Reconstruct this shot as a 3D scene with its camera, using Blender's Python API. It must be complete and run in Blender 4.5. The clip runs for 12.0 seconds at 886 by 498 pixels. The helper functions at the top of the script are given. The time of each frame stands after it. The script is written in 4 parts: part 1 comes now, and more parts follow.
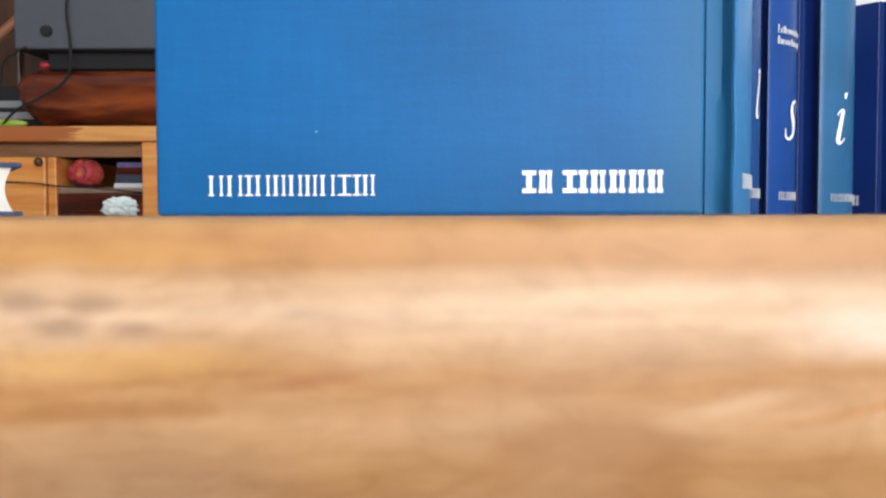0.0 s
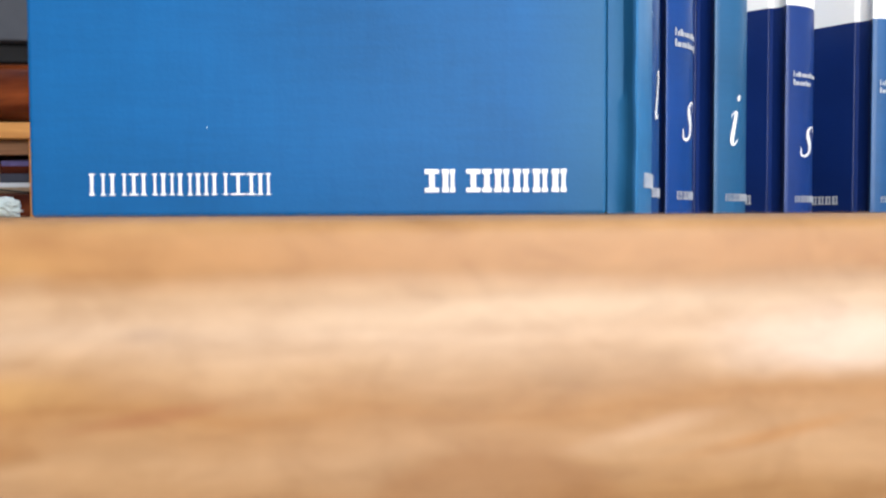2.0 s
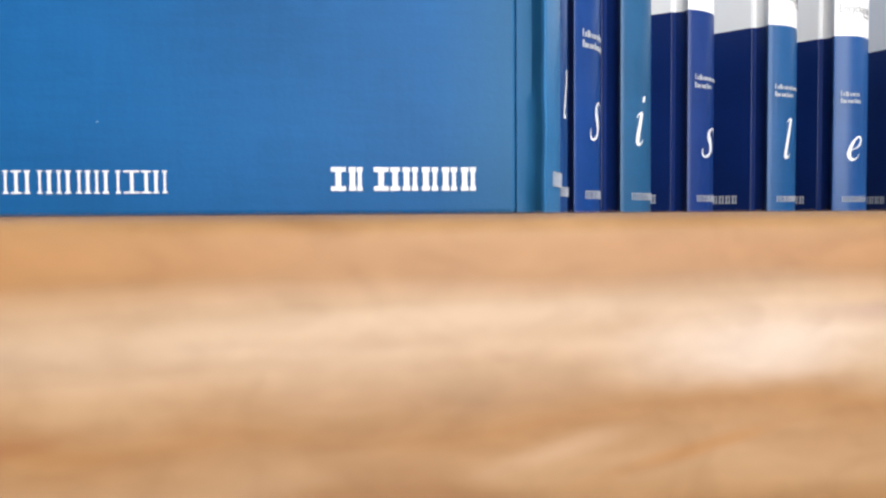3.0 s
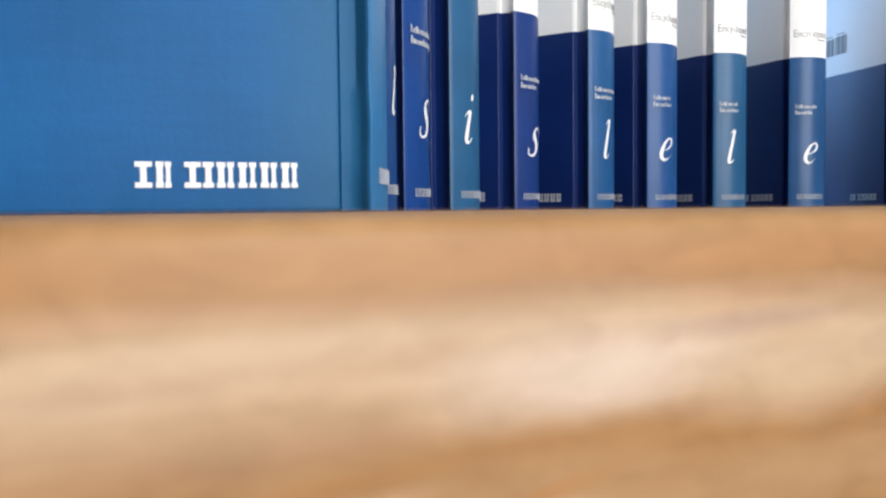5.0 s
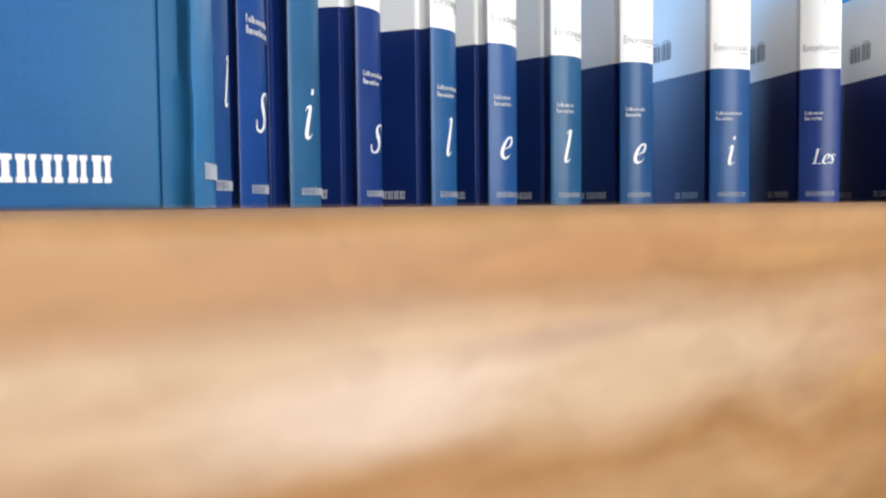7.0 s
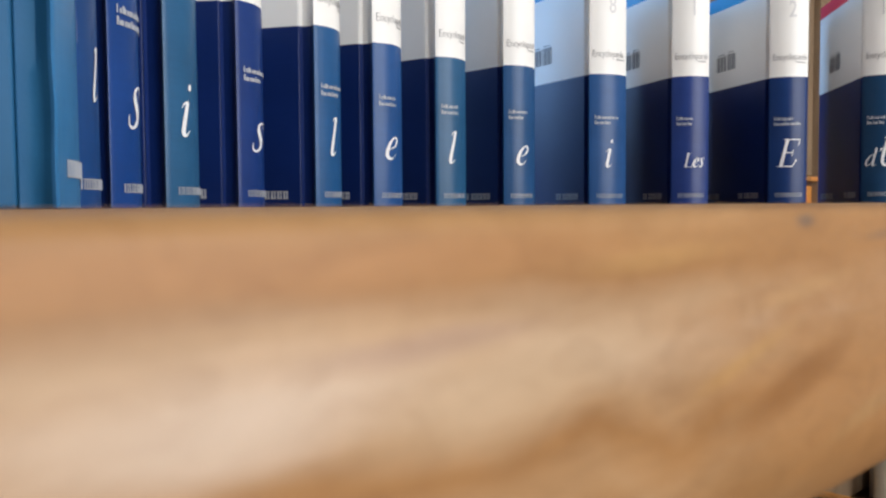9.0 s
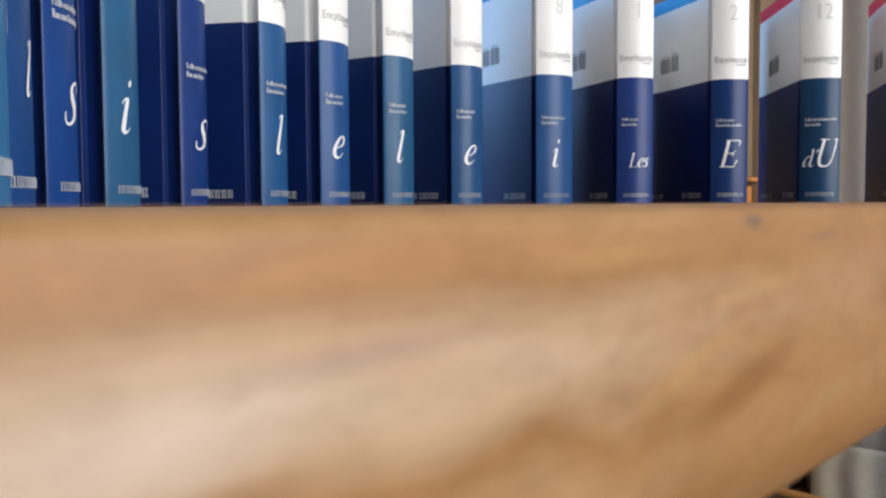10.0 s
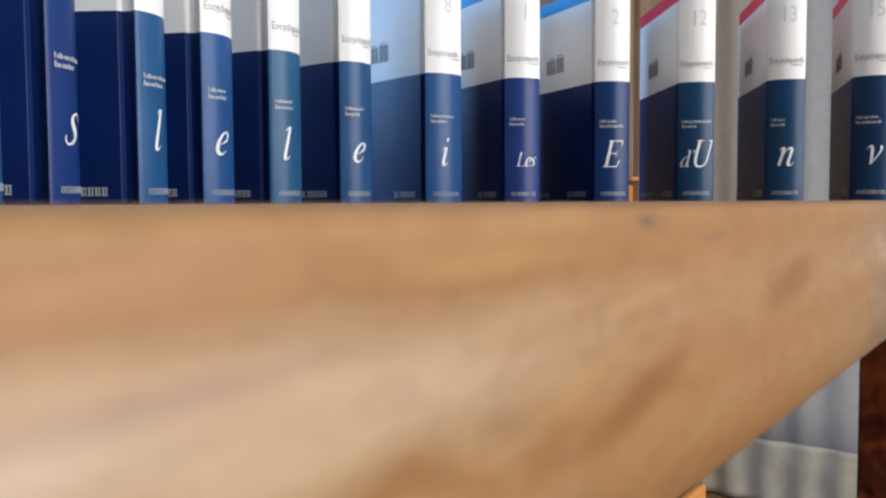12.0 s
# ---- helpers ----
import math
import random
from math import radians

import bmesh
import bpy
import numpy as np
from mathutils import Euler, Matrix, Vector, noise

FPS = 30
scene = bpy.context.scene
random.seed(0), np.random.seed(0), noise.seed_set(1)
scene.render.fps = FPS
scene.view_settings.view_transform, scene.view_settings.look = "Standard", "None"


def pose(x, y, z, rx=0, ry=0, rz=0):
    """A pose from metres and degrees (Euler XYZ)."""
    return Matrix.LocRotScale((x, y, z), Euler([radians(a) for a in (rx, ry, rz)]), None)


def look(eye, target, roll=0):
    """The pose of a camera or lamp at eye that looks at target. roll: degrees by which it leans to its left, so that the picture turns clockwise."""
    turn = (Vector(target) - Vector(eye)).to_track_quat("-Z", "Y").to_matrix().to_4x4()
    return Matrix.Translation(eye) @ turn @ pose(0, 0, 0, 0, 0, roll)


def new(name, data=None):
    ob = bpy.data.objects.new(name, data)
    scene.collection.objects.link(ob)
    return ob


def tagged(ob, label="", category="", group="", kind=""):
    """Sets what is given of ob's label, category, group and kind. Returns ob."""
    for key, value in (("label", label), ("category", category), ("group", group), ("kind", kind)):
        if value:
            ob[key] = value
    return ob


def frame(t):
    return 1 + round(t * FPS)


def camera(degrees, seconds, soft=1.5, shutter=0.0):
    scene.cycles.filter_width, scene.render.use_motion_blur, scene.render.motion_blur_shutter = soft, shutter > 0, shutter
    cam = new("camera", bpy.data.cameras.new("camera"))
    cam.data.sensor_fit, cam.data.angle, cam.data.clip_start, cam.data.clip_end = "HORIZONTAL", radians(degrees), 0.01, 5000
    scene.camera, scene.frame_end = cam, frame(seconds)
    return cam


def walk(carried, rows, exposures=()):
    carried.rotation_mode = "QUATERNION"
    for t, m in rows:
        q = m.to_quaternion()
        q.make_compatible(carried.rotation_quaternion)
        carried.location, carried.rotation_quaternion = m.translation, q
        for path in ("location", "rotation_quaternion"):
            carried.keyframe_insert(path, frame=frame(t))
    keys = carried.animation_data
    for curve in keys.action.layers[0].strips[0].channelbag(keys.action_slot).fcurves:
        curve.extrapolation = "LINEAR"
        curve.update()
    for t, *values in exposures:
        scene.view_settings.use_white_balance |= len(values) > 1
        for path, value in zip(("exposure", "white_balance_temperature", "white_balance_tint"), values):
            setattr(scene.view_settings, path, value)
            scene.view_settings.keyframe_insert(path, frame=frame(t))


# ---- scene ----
TOP = 0.75  # height of the table top
EYE = TOP + 0.0001


def aimed(x, y, right, pitch, roll):
    """A camera pose: degrees turned to the right of +y, degrees up, degrees of lean."""
    a, b = radians(right), radians(pitch)
    ahead = Vector((math.sin(a) * math.cos(b), math.cos(a) * math.cos(b), math.sin(b)))
    eye = Vector((x, y, EYE))
    return look(eye, eye + ahead, roll)


cam = camera(56.12, 12.0, soft=2.35)
PATH = [
    (0, 0.0000, 0.0000, 0.00, -2.32, -0.12),
    (0.5, 0.0002, 0.0014, 0.40, -2.28, -0.14),
    (1, 0.0005, 0.0031, 1.71, -2.30, -0.18),
    (1.5, 0.0010, 0.0050, 3.58, -2.31, -0.15),
    (2, 0.0017, 0.0073, 6.40, -2.34, -0.30),
    (2.5, 0.0026, 0.0097, 9.44, -2.39, -0.25),
    (3, 0.0036, 0.0120, 12.40, -2.43, -0.38),
    (5, 0.0087, 0.0208, 23.78, -2.65, -0.59),
    (5.5, 0.0102, 0.0226, 26.51, -2.73, -0.63),
    (6, 0.0118, 0.0240, 29.27, -2.79, -0.59),
    (6.5, 0.0134, 0.0250, 31.79, -2.87, -0.59),
    (7, 0.0146, 0.0255, 34.25, -2.94, -0.56),
    (9, 0.0170, 0.0267, 42.04, -2.97, -0.41),
    (9.5, 0.0178, 0.0273, 43.62, -2.99, -0.40),
    (10, 0.0188, 0.0280, 45.59, -3.04, -0.34),
    (10.5, 0.0200, 0.0288, 47.26, -3.07, -0.39),
    (11, 0.0213, 0.0296, 49.20, -3.11, -0.33),
    (11.5, 0.0228, 0.0303, 51.16, -3.16, -0.35),
    (12, 0.0242, 0.0311, 53.09, -3.19, -0.31),
]
walk(cam, [(t, aimed(*row)) for t, *row in PATH],
     exposures=[(0, 0.2, 6100, 10), (2.0, 0.15, 6050, 10), (3.2, -0.06, 6100, 10), (5.0, -0.18, 6150, 9), (7.2, -0.12, 6150, 9), (9.0, -0.47, 6350, 10), (10.0, -0.46, 6150, 10), (12, -0.44, 6130, 10)])
cam.data.dof.use_dof = True
cam.data.dof.focus_distance = 0.42
cam.data.dof.aperture_fstop = 58.0

# ---- light ----
world = bpy.data.worlds.new("sky")
scene.world = world
world.use_nodes = True
wt = world.node_tree
sky = wt.nodes.new("ShaderNodeTexSky")
sky.sky_type = "NISHITA"
sky.sun_disc = False
sky.sun_elevation, sky.sun_rotation = radians(40), radians(150)
wt.links.new(sky.outputs[0], wt.nodes["Background"].inputs[0])
wt.nodes["Background"].inputs[1].default_value = 0.12


def window_lamp(name, power, colour, place, target, wide, high):
    lamp = bpy.data.lights.new(name, "AREA")
    lamp.shape, lamp.size, lamp.size_y, lamp.energy, lamp.color = "RECTANGLE", wide, high, power, colour
    ob = new(name, lamp)
    ob.matrix_world = look(place, target)
    return ob


window_lamp("window_light_south", 112, (1.0, 0.98, 0.955), (0.85, -2.17, 1.35), (0.6, 2.0, 1.2), 2.0, 1.8)
window_lamp("window_light_north", 46, (0.3, 0.58, 1.0), (0.14, 2.37, 1.57), (0.14, 0, 1.57), 1.08, 1.1)

# ---- materials ----


def material(name, rough=0.5, metal=0.0):
    m = bpy.data.materials.new(name)
    m.use_nodes = True
    b = m.node_tree.nodes["Principled BSDF"]
    b.inputs["Roughness"].default_value = rough
    b.inputs["Metallic"].default_value = metal
    return m, m.node_tree.nodes, m.node_tree.links, b


def mapped(nodes, links, scale, kind="Object"):
    tc, mp = nodes.new("ShaderNodeTexCoord"), nodes.new("ShaderNodeMapping")
    mp.inputs["Scale"].default_value = scale
    links.new(tc.outputs[kind], mp.inputs[0])
    return mp


def noise_of(nodes, links, vector, scale, detail=4, rough=0.55, distort=0.0):
    n = nodes.new("ShaderNodeTexNoise")
    for key, value in (("Scale", scale), ("Detail", detail), ("Roughness", rough), ("Distortion", distort)):
        n.inputs[key].default_value = value
    links.new(vector.outputs[0], n.inputs["Vector"])
    return n


def ramp_of(nodes, links, fac, stops):
    r = nodes.new("ShaderNodeValToRGB")
    while len(r.color_ramp.elements) < len(stops):
        r.color_ramp.elements.new(0.5)
    for e, (p, c) in zip(r.color_ramp.elements, stops):
        e.position, e.color = p, (*c, 1)
    links.new(fac, r.inputs[0])
    return r


def mix_of(nodes, links, fac, a, b, mode="MIX"):
    x = nodes.new("ShaderNodeMix")
    x.data_type, x.blend_type = "RGBA", mode
    for sock, v in ((x.inputs[0], fac), (x.inputs[6], a), (x.inputs[7], b)):
        if isinstance(v, (int, float)):
            sock.default_value = v
        elif isinstance(v, tuple):
            sock.default_value = (*v, 1)
        else:
            links.new(v, sock)
    return x


def bump_of(nodes, links, height, strength, distance, b):
    n = nodes.new("ShaderNodeBump")
    n.inputs["Strength"].default_value, n.inputs["Distance"].default_value = strength, distance
    links.new(height, n.inputs["Height"])
    links.new(n.outputs[0], b.inputs["Normal"])


def plain(name, colour, rough=0.5, metal=0.0, vary=0.15, scale=30.0, bump=0.0):
    m, nodes, links, b = material(name, rough, metal)
    mp = mapped(nodes, links, (1, 1, 1))
    n = noise_of(nodes, links, mp, scale, 5)
    dark = tuple(c * (1 - vary) for c in colour)
    light = tuple(min(1, c * (1 + vary)) for c in colour)
    r = ramp_of(nodes, links, n.outputs[0], [(0.3, dark), (0.7, light)])
    links.new(r.outputs[0], b.inputs["Base Color"])
    if bump:
        bump_of(nodes, links, n.outputs[0], bump, 0.002, b)
    return m


def wood(name, dark, mid, light, along=(3, 60, 60), scale=1.0, rough=0.4):
    """Long-grained wood: the grain runs along the axis with the smallest of the three scales."""
    m, nodes, links, b = material(name, rough)
    mp = mapped(nodes, links, tuple(a * scale for a in along))
    broad = noise_of(nodes, links, mp, 1.0, 3, 0.5, 0.8)
    fine = noise_of(nodes, links, mp, 5.0, 6, 0.65, 0.3)
    r = ramp_of(nodes, links, broad.outputs[0], [(0.28, dark), (0.45, mid), (0.7, light)])
    streak = ramp_of(nodes, links, fine.outputs[0], [(0.3, (0.72, 0.68, 0.64)), (0.65, (1.06, 1.05, 1.04))])
    x = mix_of(nodes, links, 0.7, r.outputs[0], streak.outputs[0], "MULTIPLY")
    links.new(x.outputs[2], b.inputs["Base Color"])
    bump_of(nodes, links, fine.outputs[0], 0.15, 0.001, b)
    return m


SPLIT, BAND, TALL = 0.133, 0.2245, 0.24  # heights on a volume: white begins, coloured rim begins, top


def book_cloth(name, lower, rim, paper=(0.87, 0.86, 0.835), rough=0.36, coat=0.04, spec=0.26, weave_scale=900, faded=None):
    """Printed book covering: blue below, white above, a coloured rim at the top."""
    m, nodes, links, b = material(name, rough)
    tc, sep = nodes.new("ShaderNodeTexCoord"), nodes.new("ShaderNodeSeparateXYZ")
    links.new(tc.outputs["Object"], sep.inputs[0])

    def above(h):
        g = nodes.new("ShaderNodeMath")
        g.operation = "GREATER_THAN"
        g.inputs[1].default_value = h
        links.new(sep.outputs[2], g.inputs[0])
        return g.outputs[0]

    mp = mapped(nodes, links, (1, 1, 1))
    blot = noise_of(nodes, links, mp, 18, 5)
    weave = noise_of(nodes, links, mp, weave_scale, 2, 0.6)
    thread = noise_of(nodes, links, mapped(nodes, links, (60, 60, 700)), 1, 2, 0.5)
    low = ramp_of(nodes, links, blot.outputs[0], [(0.3, tuple(c * 0.86 for c in lower)), (0.7, tuple(c * 1.12 for c in lower))])
    k = 0.03 if faded else 0.025
    grain = ramp_of(nodes, links, thread.outputs[0], [(0.35, (1 - k,) * 3), (0.65, (1 + k,) * 3)])
    if faded:
        warp = noise_of(nodes, links, mapped(nodes, links, (420, 420, 45)), 1, 3, 0.6)
        upright = ramp_of(nodes, links, warp.outputs[0], [(0.33, (0.965, 0.97, 0.975)), (0.67, (1.03, 1.03, 1.025))])
        low = mix_of(nodes, links, 1.0, low.outputs[0], upright.outputs[0], "MULTIPLY")
    low = mix_of(nodes, links, 1.0, low.outputs[2 if faded else 0], grain.outputs[0], "MULTIPLY")
    if faded:
        near = nodes.new("ShaderNodeMapRange")
        for k, v in ((1, 0.004), (2, 0.028), (3, 0.7), (4, 0.0)):
            near.inputs[k].default_value = v
        links.new(sep.outputs[0], near.inputs[0])
        low = mix_of(nodes, links, near.outputs[0], low.outputs[2], faded)
    white = ramp_of(nodes, links, blot.outputs[0], [(0.3, tuple(c * 0.95 for c in paper)), (0.7, paper)])
    x1 = mix_of(nodes, links, above(SPLIT), low.outputs[2], white.outputs[0])
    x2 = mix_of(nodes, links, above(BAND), x1.outputs[2], rim)
    links.new(x2.outputs[2], b.inputs["Base Color"])
    b.inputs["Coat Weight"].default_value = coat
    b.inputs["Coat Roughness"].default_value = 0.25
    b.inputs["Specular IOR Level"].default_value = spec
    bump_of(nodes, links, weave.outputs[0], 0.12, 0.0004, b)
    return m


BLUE_RIM, RED_RIM = (0.012, 0.29, 0.62), (0.74, 0.045, 0.085)
NAVY = (0.0044, 0.019, 0.113)
CLOTH = {}


def cloth(lower, rim, rough=0.36, coat=0.04, faded=None):
    key = (lower, rim, rough, faded)
    if key not in CLOTH:
        CLOTH[key] = book_cloth("printed_book_cloth", lower, rim, rough=rough, coat=coat, spec=0.17 if faded else 0.26, faded=faded)
    return CLOTH[key]


def slab_wood(name):
    """Planed honey-coloured board: flat-sawn bands that wander along x, with fine pores and a few dark specks."""
    m, nodes, links, b = material(name, 0.4)
    tc, sep = nodes.new("ShaderNodeTexCoord"), nodes.new("ShaderNodeSeparateXYZ")
    links.new(tc.outputs["Object"], sep.inputs[0])
    wander = noise_of(nodes, links, mapped(nodes, links, (30, 10, 40)), 1.0, 3, 0.5, 0.7)
    depth = nodes.new("ShaderNodeMapRange")
    for k, v in ((1, TOP - 0.02), (2, TOP), (3, 1.0), (4, 0.0)):
        depth.inputs[k].default_value = v
    depth.clamp = False
    links.new(sep.outputs[2], depth.inputs[0])
    shift = nodes.new("ShaderNodeMath")
    shift.operation = "MULTIPLY_ADD"
    shift.inputs[1].default_value, shift.inputs[2].default_value = 0.3, -0.15
    links.new(wander.outputs[0], shift.inputs[0])
    swing = nodes.new("ShaderNodeMath")
    swing.operation = "MULTIPLY_ADD"
    swing.inputs[1].default_value, swing.inputs[2].default_value = 2.6, 0.5
    links.new(depth.outputs[0], swing.inputs[0])
    ring = nodes.new("ShaderNodeMath")
    ring.operation = "MULTIPLY_ADD"
    links.new(shift.outputs[0], ring.inputs[0])
    links.new(swing.outputs[0], ring.inputs[1])
    links.new(depth.outputs[0], ring.inputs[2])
    bands = ramp_of(nodes, links, ring.outputs[0], [
        (0.0, (0.382, 0.218, 0.096)), (0.05, (0.353, 0.193, 0.077)), (0.14, (0.319, 0.165, 0.061)), (0.21, (0.392, 0.254, 0.141)), (0.32, (0.441, 0.310, 0.199)),
        (0.43, (0.382, 0.239, 0.125)), (0.54, (0.304, 0.157, 0.058)), (0.66, (0.353, 0.213, 0.104)), (0.8, (0.284, 0.154, 0.061)), (0.95, (0.328, 0.198, 0.093))])
    fine = noise_of(nodes, links, mapped(nodes, links, (60, 300, 900)), 1.0, 5, 0.65, 0.5)
    pores = ramp_of(nodes, links, fine.outputs[0], [(0.3, (0.84, 0.8, 0.76)), (0.6, (1.04, 1.03, 1.03))])
    x = mix_of(nodes, links, 0.65, bands.outputs[0], pores.outputs[0], "MULTIPLY")
    blotch = noise_of(nodes, links, mapped(nodes, links, (55, 55, 170)), 1.0, 5, 0.65, 0.8)
    tone = ramp_of(nodes, links, blotch.outputs[0], [(0.34, (0.78, 0.72, 0.66)), (0.48, (0.97, 0.95, 0.93)), (0.64, (1.08, 1.08, 1.09))])
    x = mix_of(nodes, links, 0.6, x.outputs[2], tone.outputs[0], "MULTIPLY")
    speck = noise_of(nodes, links, mapped(nodes, links, (45, 45, 140)), 1.0, 2, 0.5)
    spots = ramp_of(nodes, links, speck.outputs[0], [(0.7, (1, 1, 1)), (0.8, (0.55, 0.5, 0.47))])
    x = mix_of(nodes, links, 0.8, x.outputs[2], spots.outputs[0], "MULTIPLY")
    mottle = noise_of(nodes, links, mapped(nodes, links, (330, 330, 480)), 1.0, 3, 0.6)
    flecks = ramp_of(nodes, links, mottle.outputs[0], [(0.36, (0.84, 0.8, 0.75)), (0.5, (1, 1, 1)), (0.66, (1.08, 1.08, 1.1))])
    x = mix_of(nodes, links, 0.22, x.outputs[2], flecks.outputs[0], "MULTIPLY")
    rough_edge = noise_of(nodes, links, mapped(nodes, links, (70, 70, 300)), 1.0, 4, 0.6)

    def patch(base, cx, cz, rx, rz, colour, most, rise=0.0, soft=0.55):
        """A patch of another colour on the board's edge, centred on cx and cz (below the top), rising along x, with a
        ragged outline.
        """
        off, along, across, inward, far = [nodes.new("ShaderNodeVectorMath") for _ in range(5)]
        both = nodes.new("ShaderNodeCombineXYZ")
        off.operation, along.operation, across.operation, inward.operation, far.operation = "SUBTRACT", "DOT_PRODUCT", "DOT_PRODUCT", "DOT_PRODUCT", "LENGTH"
        off.inputs[1].default_value = (cx, 0.05, TOP + cz)
        along.inputs[1].default_value, across.inputs[1].default_value = (1 / rx, 0, 0), (-rise / rz, 0, 1 / rz)
        inward.inputs[1].default_value = (0, 16, 0)
        links.new(tc.outputs["Object"], off.inputs[0])
        for k, node in enumerate((along, across, inward)):
            links.new(off.outputs[0], node.inputs[0])
            links.new(node.outputs["Value"], both.inputs[k])
        links.new(both.outputs[0], far.inputs[0])
        ragged = nodes.new("ShaderNodeMath")
        ragged.operation = "MULTIPLY_ADD"
        ragged.inputs[1].default_value = 0.9
        links.new(rough_edge.outputs[0], ragged.inputs[0])
        links.new(far.outputs["Value"], ragged.inputs[2])
        share = nodes.new("ShaderNodeMapRange")
        share.interpolation_type = "SMOOTHSTEP"
        for k, v in ((1, 1.45 - soft), (2, 1.45), (3, most), (4, 0.0)):
            share.inputs[k].default_value = v
        links.new(ragged.outputs[0], share.inputs[0])
        return mix_of(nodes, links, share.outputs[0], base.outputs[2], colour)

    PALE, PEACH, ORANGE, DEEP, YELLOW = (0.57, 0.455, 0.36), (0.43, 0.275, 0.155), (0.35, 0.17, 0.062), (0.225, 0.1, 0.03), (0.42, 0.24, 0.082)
    # orange wood towards one end, greyer further on
    x = patch(x, 0.1, -0.0105, 0.055, 0.03, (0.33, 0.165, 0.06), 0.8)
    x = patch(x, 0.21, -0.01, 0.09, 0.06, (0.2, 0.14, 0.088), 0.8)
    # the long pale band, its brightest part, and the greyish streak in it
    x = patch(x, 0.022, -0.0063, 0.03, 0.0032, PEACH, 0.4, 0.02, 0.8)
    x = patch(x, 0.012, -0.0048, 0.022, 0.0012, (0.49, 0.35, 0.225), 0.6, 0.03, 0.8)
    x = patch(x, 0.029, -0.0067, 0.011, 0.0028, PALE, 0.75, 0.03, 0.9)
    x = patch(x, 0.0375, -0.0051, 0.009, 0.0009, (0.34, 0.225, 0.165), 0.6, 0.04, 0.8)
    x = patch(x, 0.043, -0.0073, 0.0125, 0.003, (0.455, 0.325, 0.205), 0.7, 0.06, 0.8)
    # grey smudges and yellowish wood at the other end
    for cx, cz in ((-0.0255, -0.0051), (-0.0212, -0.0052), (-0.0232, -0.0066), (-0.0188, -0.0068)):
        x = patch(x, cx, cz, 0.0028, 0.001, (0.2, 0.125, 0.08), 0.6, -0.05, 0.9)
    x = patch(x, -0.0085, -0.0058, 0.0025, 0.0007, (0.27, 0.18, 0.12), 0.5, 0.05, 0.9)
    x = patch(x, -0.02, -0.0088, 0.013, 0.0014, YELLOW, 0.6, 0.03, 0.8)
    x = patch(x, -0.02, -0.0022, 0.012, 0.0011, YELLOW, 0.45, 0.0, 0.8)
    # wandering dark growth lines and broad darker areas below the band
    x = patch(x, -0.021, -0.0118, 0.013, 0.0011, DEEP, 0.75, 0.05, 0.9)
    x = patch(x, -0.0078, -0.0099, 0.006, 0.0007, (0.26, 0.115, 0.045), 0.8, 0.14, 0.8)
    x = patch(x, -0.02, -0.016, 0.018, 0.0045, (0.25, 0.15, 0.082), 0.7, 0.0, 0.8)
    # wide faint patch: shade painted into the wood's colour
    x = patch(x, 0.004, -0.0128, 0.016, 0.005, (0.29, 0.17, 0.088), 0.4, 0.0, 0.9)
    # the growth arch and further lines
    x = patch(x, 0.009, -0.0156, 0.008, 0.005, (0.235, 0.112, 0.042), 0.65, 0.0, 0.45)
    x = patch(x, 0.0072, -0.0172, 0.0062, 0.0042, (0.31, 0.18, 0.088), 0.65, 0.0, 0.9)
    x = patch(x, 0.0178, -0.0115, 0.0055, 0.001, (0.43, 0.28, 0.165), 0.6, 0.2, 0.8)
    x = patch(x, 0.025, -0.0119, 0.0085, 0.0007, (0.33, 0.155, 0.05), 0.75, 0.2, 0.8)
    x = patch(x, 0.037, -0.0128, 0.013, 0.0022, (0.36, 0.21, 0.1), 0.6, 0.1, 0.8)
    # slanting growth lines in the orange wood
    x = patch(x, 0.01, -0.0017, 0.05, 0.0015, (0.36, 0.175, 0.062), 0.45, 0.0, 0.8)
    x = patch(x, 0.033, -0.0019, 0.022, 0.0016, ORANGE, 0.65, 0.0, 0.8)
    x = patch(x, 0.052, -0.0026, 0.009, 0.0009, YELLOW, 0.4, 0.05, 0.8)
    x = patch(x, 0.061, -0.0088, 0.009, 0.001, YELLOW, 0.55, 0.25, 0.9)
    x = patch(x, 0.068, -0.0108, 0.011, 0.0019, DEEP, 0.75, 0.23, 0.8)
    x = patch(x, 0.069, -0.0052, 0.01, 0.0009, (0.42, 0.25, 0.11), 0.55, 0.1, 0.9)
    x = patch(x, 0.08, -0.0145, 0.011, 0.0013, (0.34, 0.2, 0.085), 0.6, 0.2, 0.8)
    x = patch(x, 0.1, -0.0068, 0.012, 0.0028, DEEP, 0.65, 0.1, 0.8)
    x = patch(x, 0.0685, -0.001, 0.0018, 0.0006, (0.13, 0.09, 0.07), 0.75, 0.0, 0.8)
    x = patch(x, 0.0805, -0.0022, 0.004, 0.0006, (0.2, 0.12, 0.07), 0.6, 0.05, 0.8)
    figure = noise_of(nodes, links, mapped(nodes, links, (170, 170, 360)), 1.0, 5, 0.62, 1.4)
    cloud = ramp_of(nodes, links, figure.outputs[0], [(0.33, (0.8, 0.755, 0.72)), (0.5, (0.99, 0.985, 0.98)), (0.66, (1.1, 1.1, 1.11))])
    x = mix_of(nodes, links, 0.5, x.outputs[2], cloud.outputs[0], "MULTIPLY")
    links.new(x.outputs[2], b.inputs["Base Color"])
    b.inputs["Specular IOR Level"].default_value = 0.22
    bump_of(nodes, links, fine.outputs[0], 0.1, 0.0004, b)
    return m


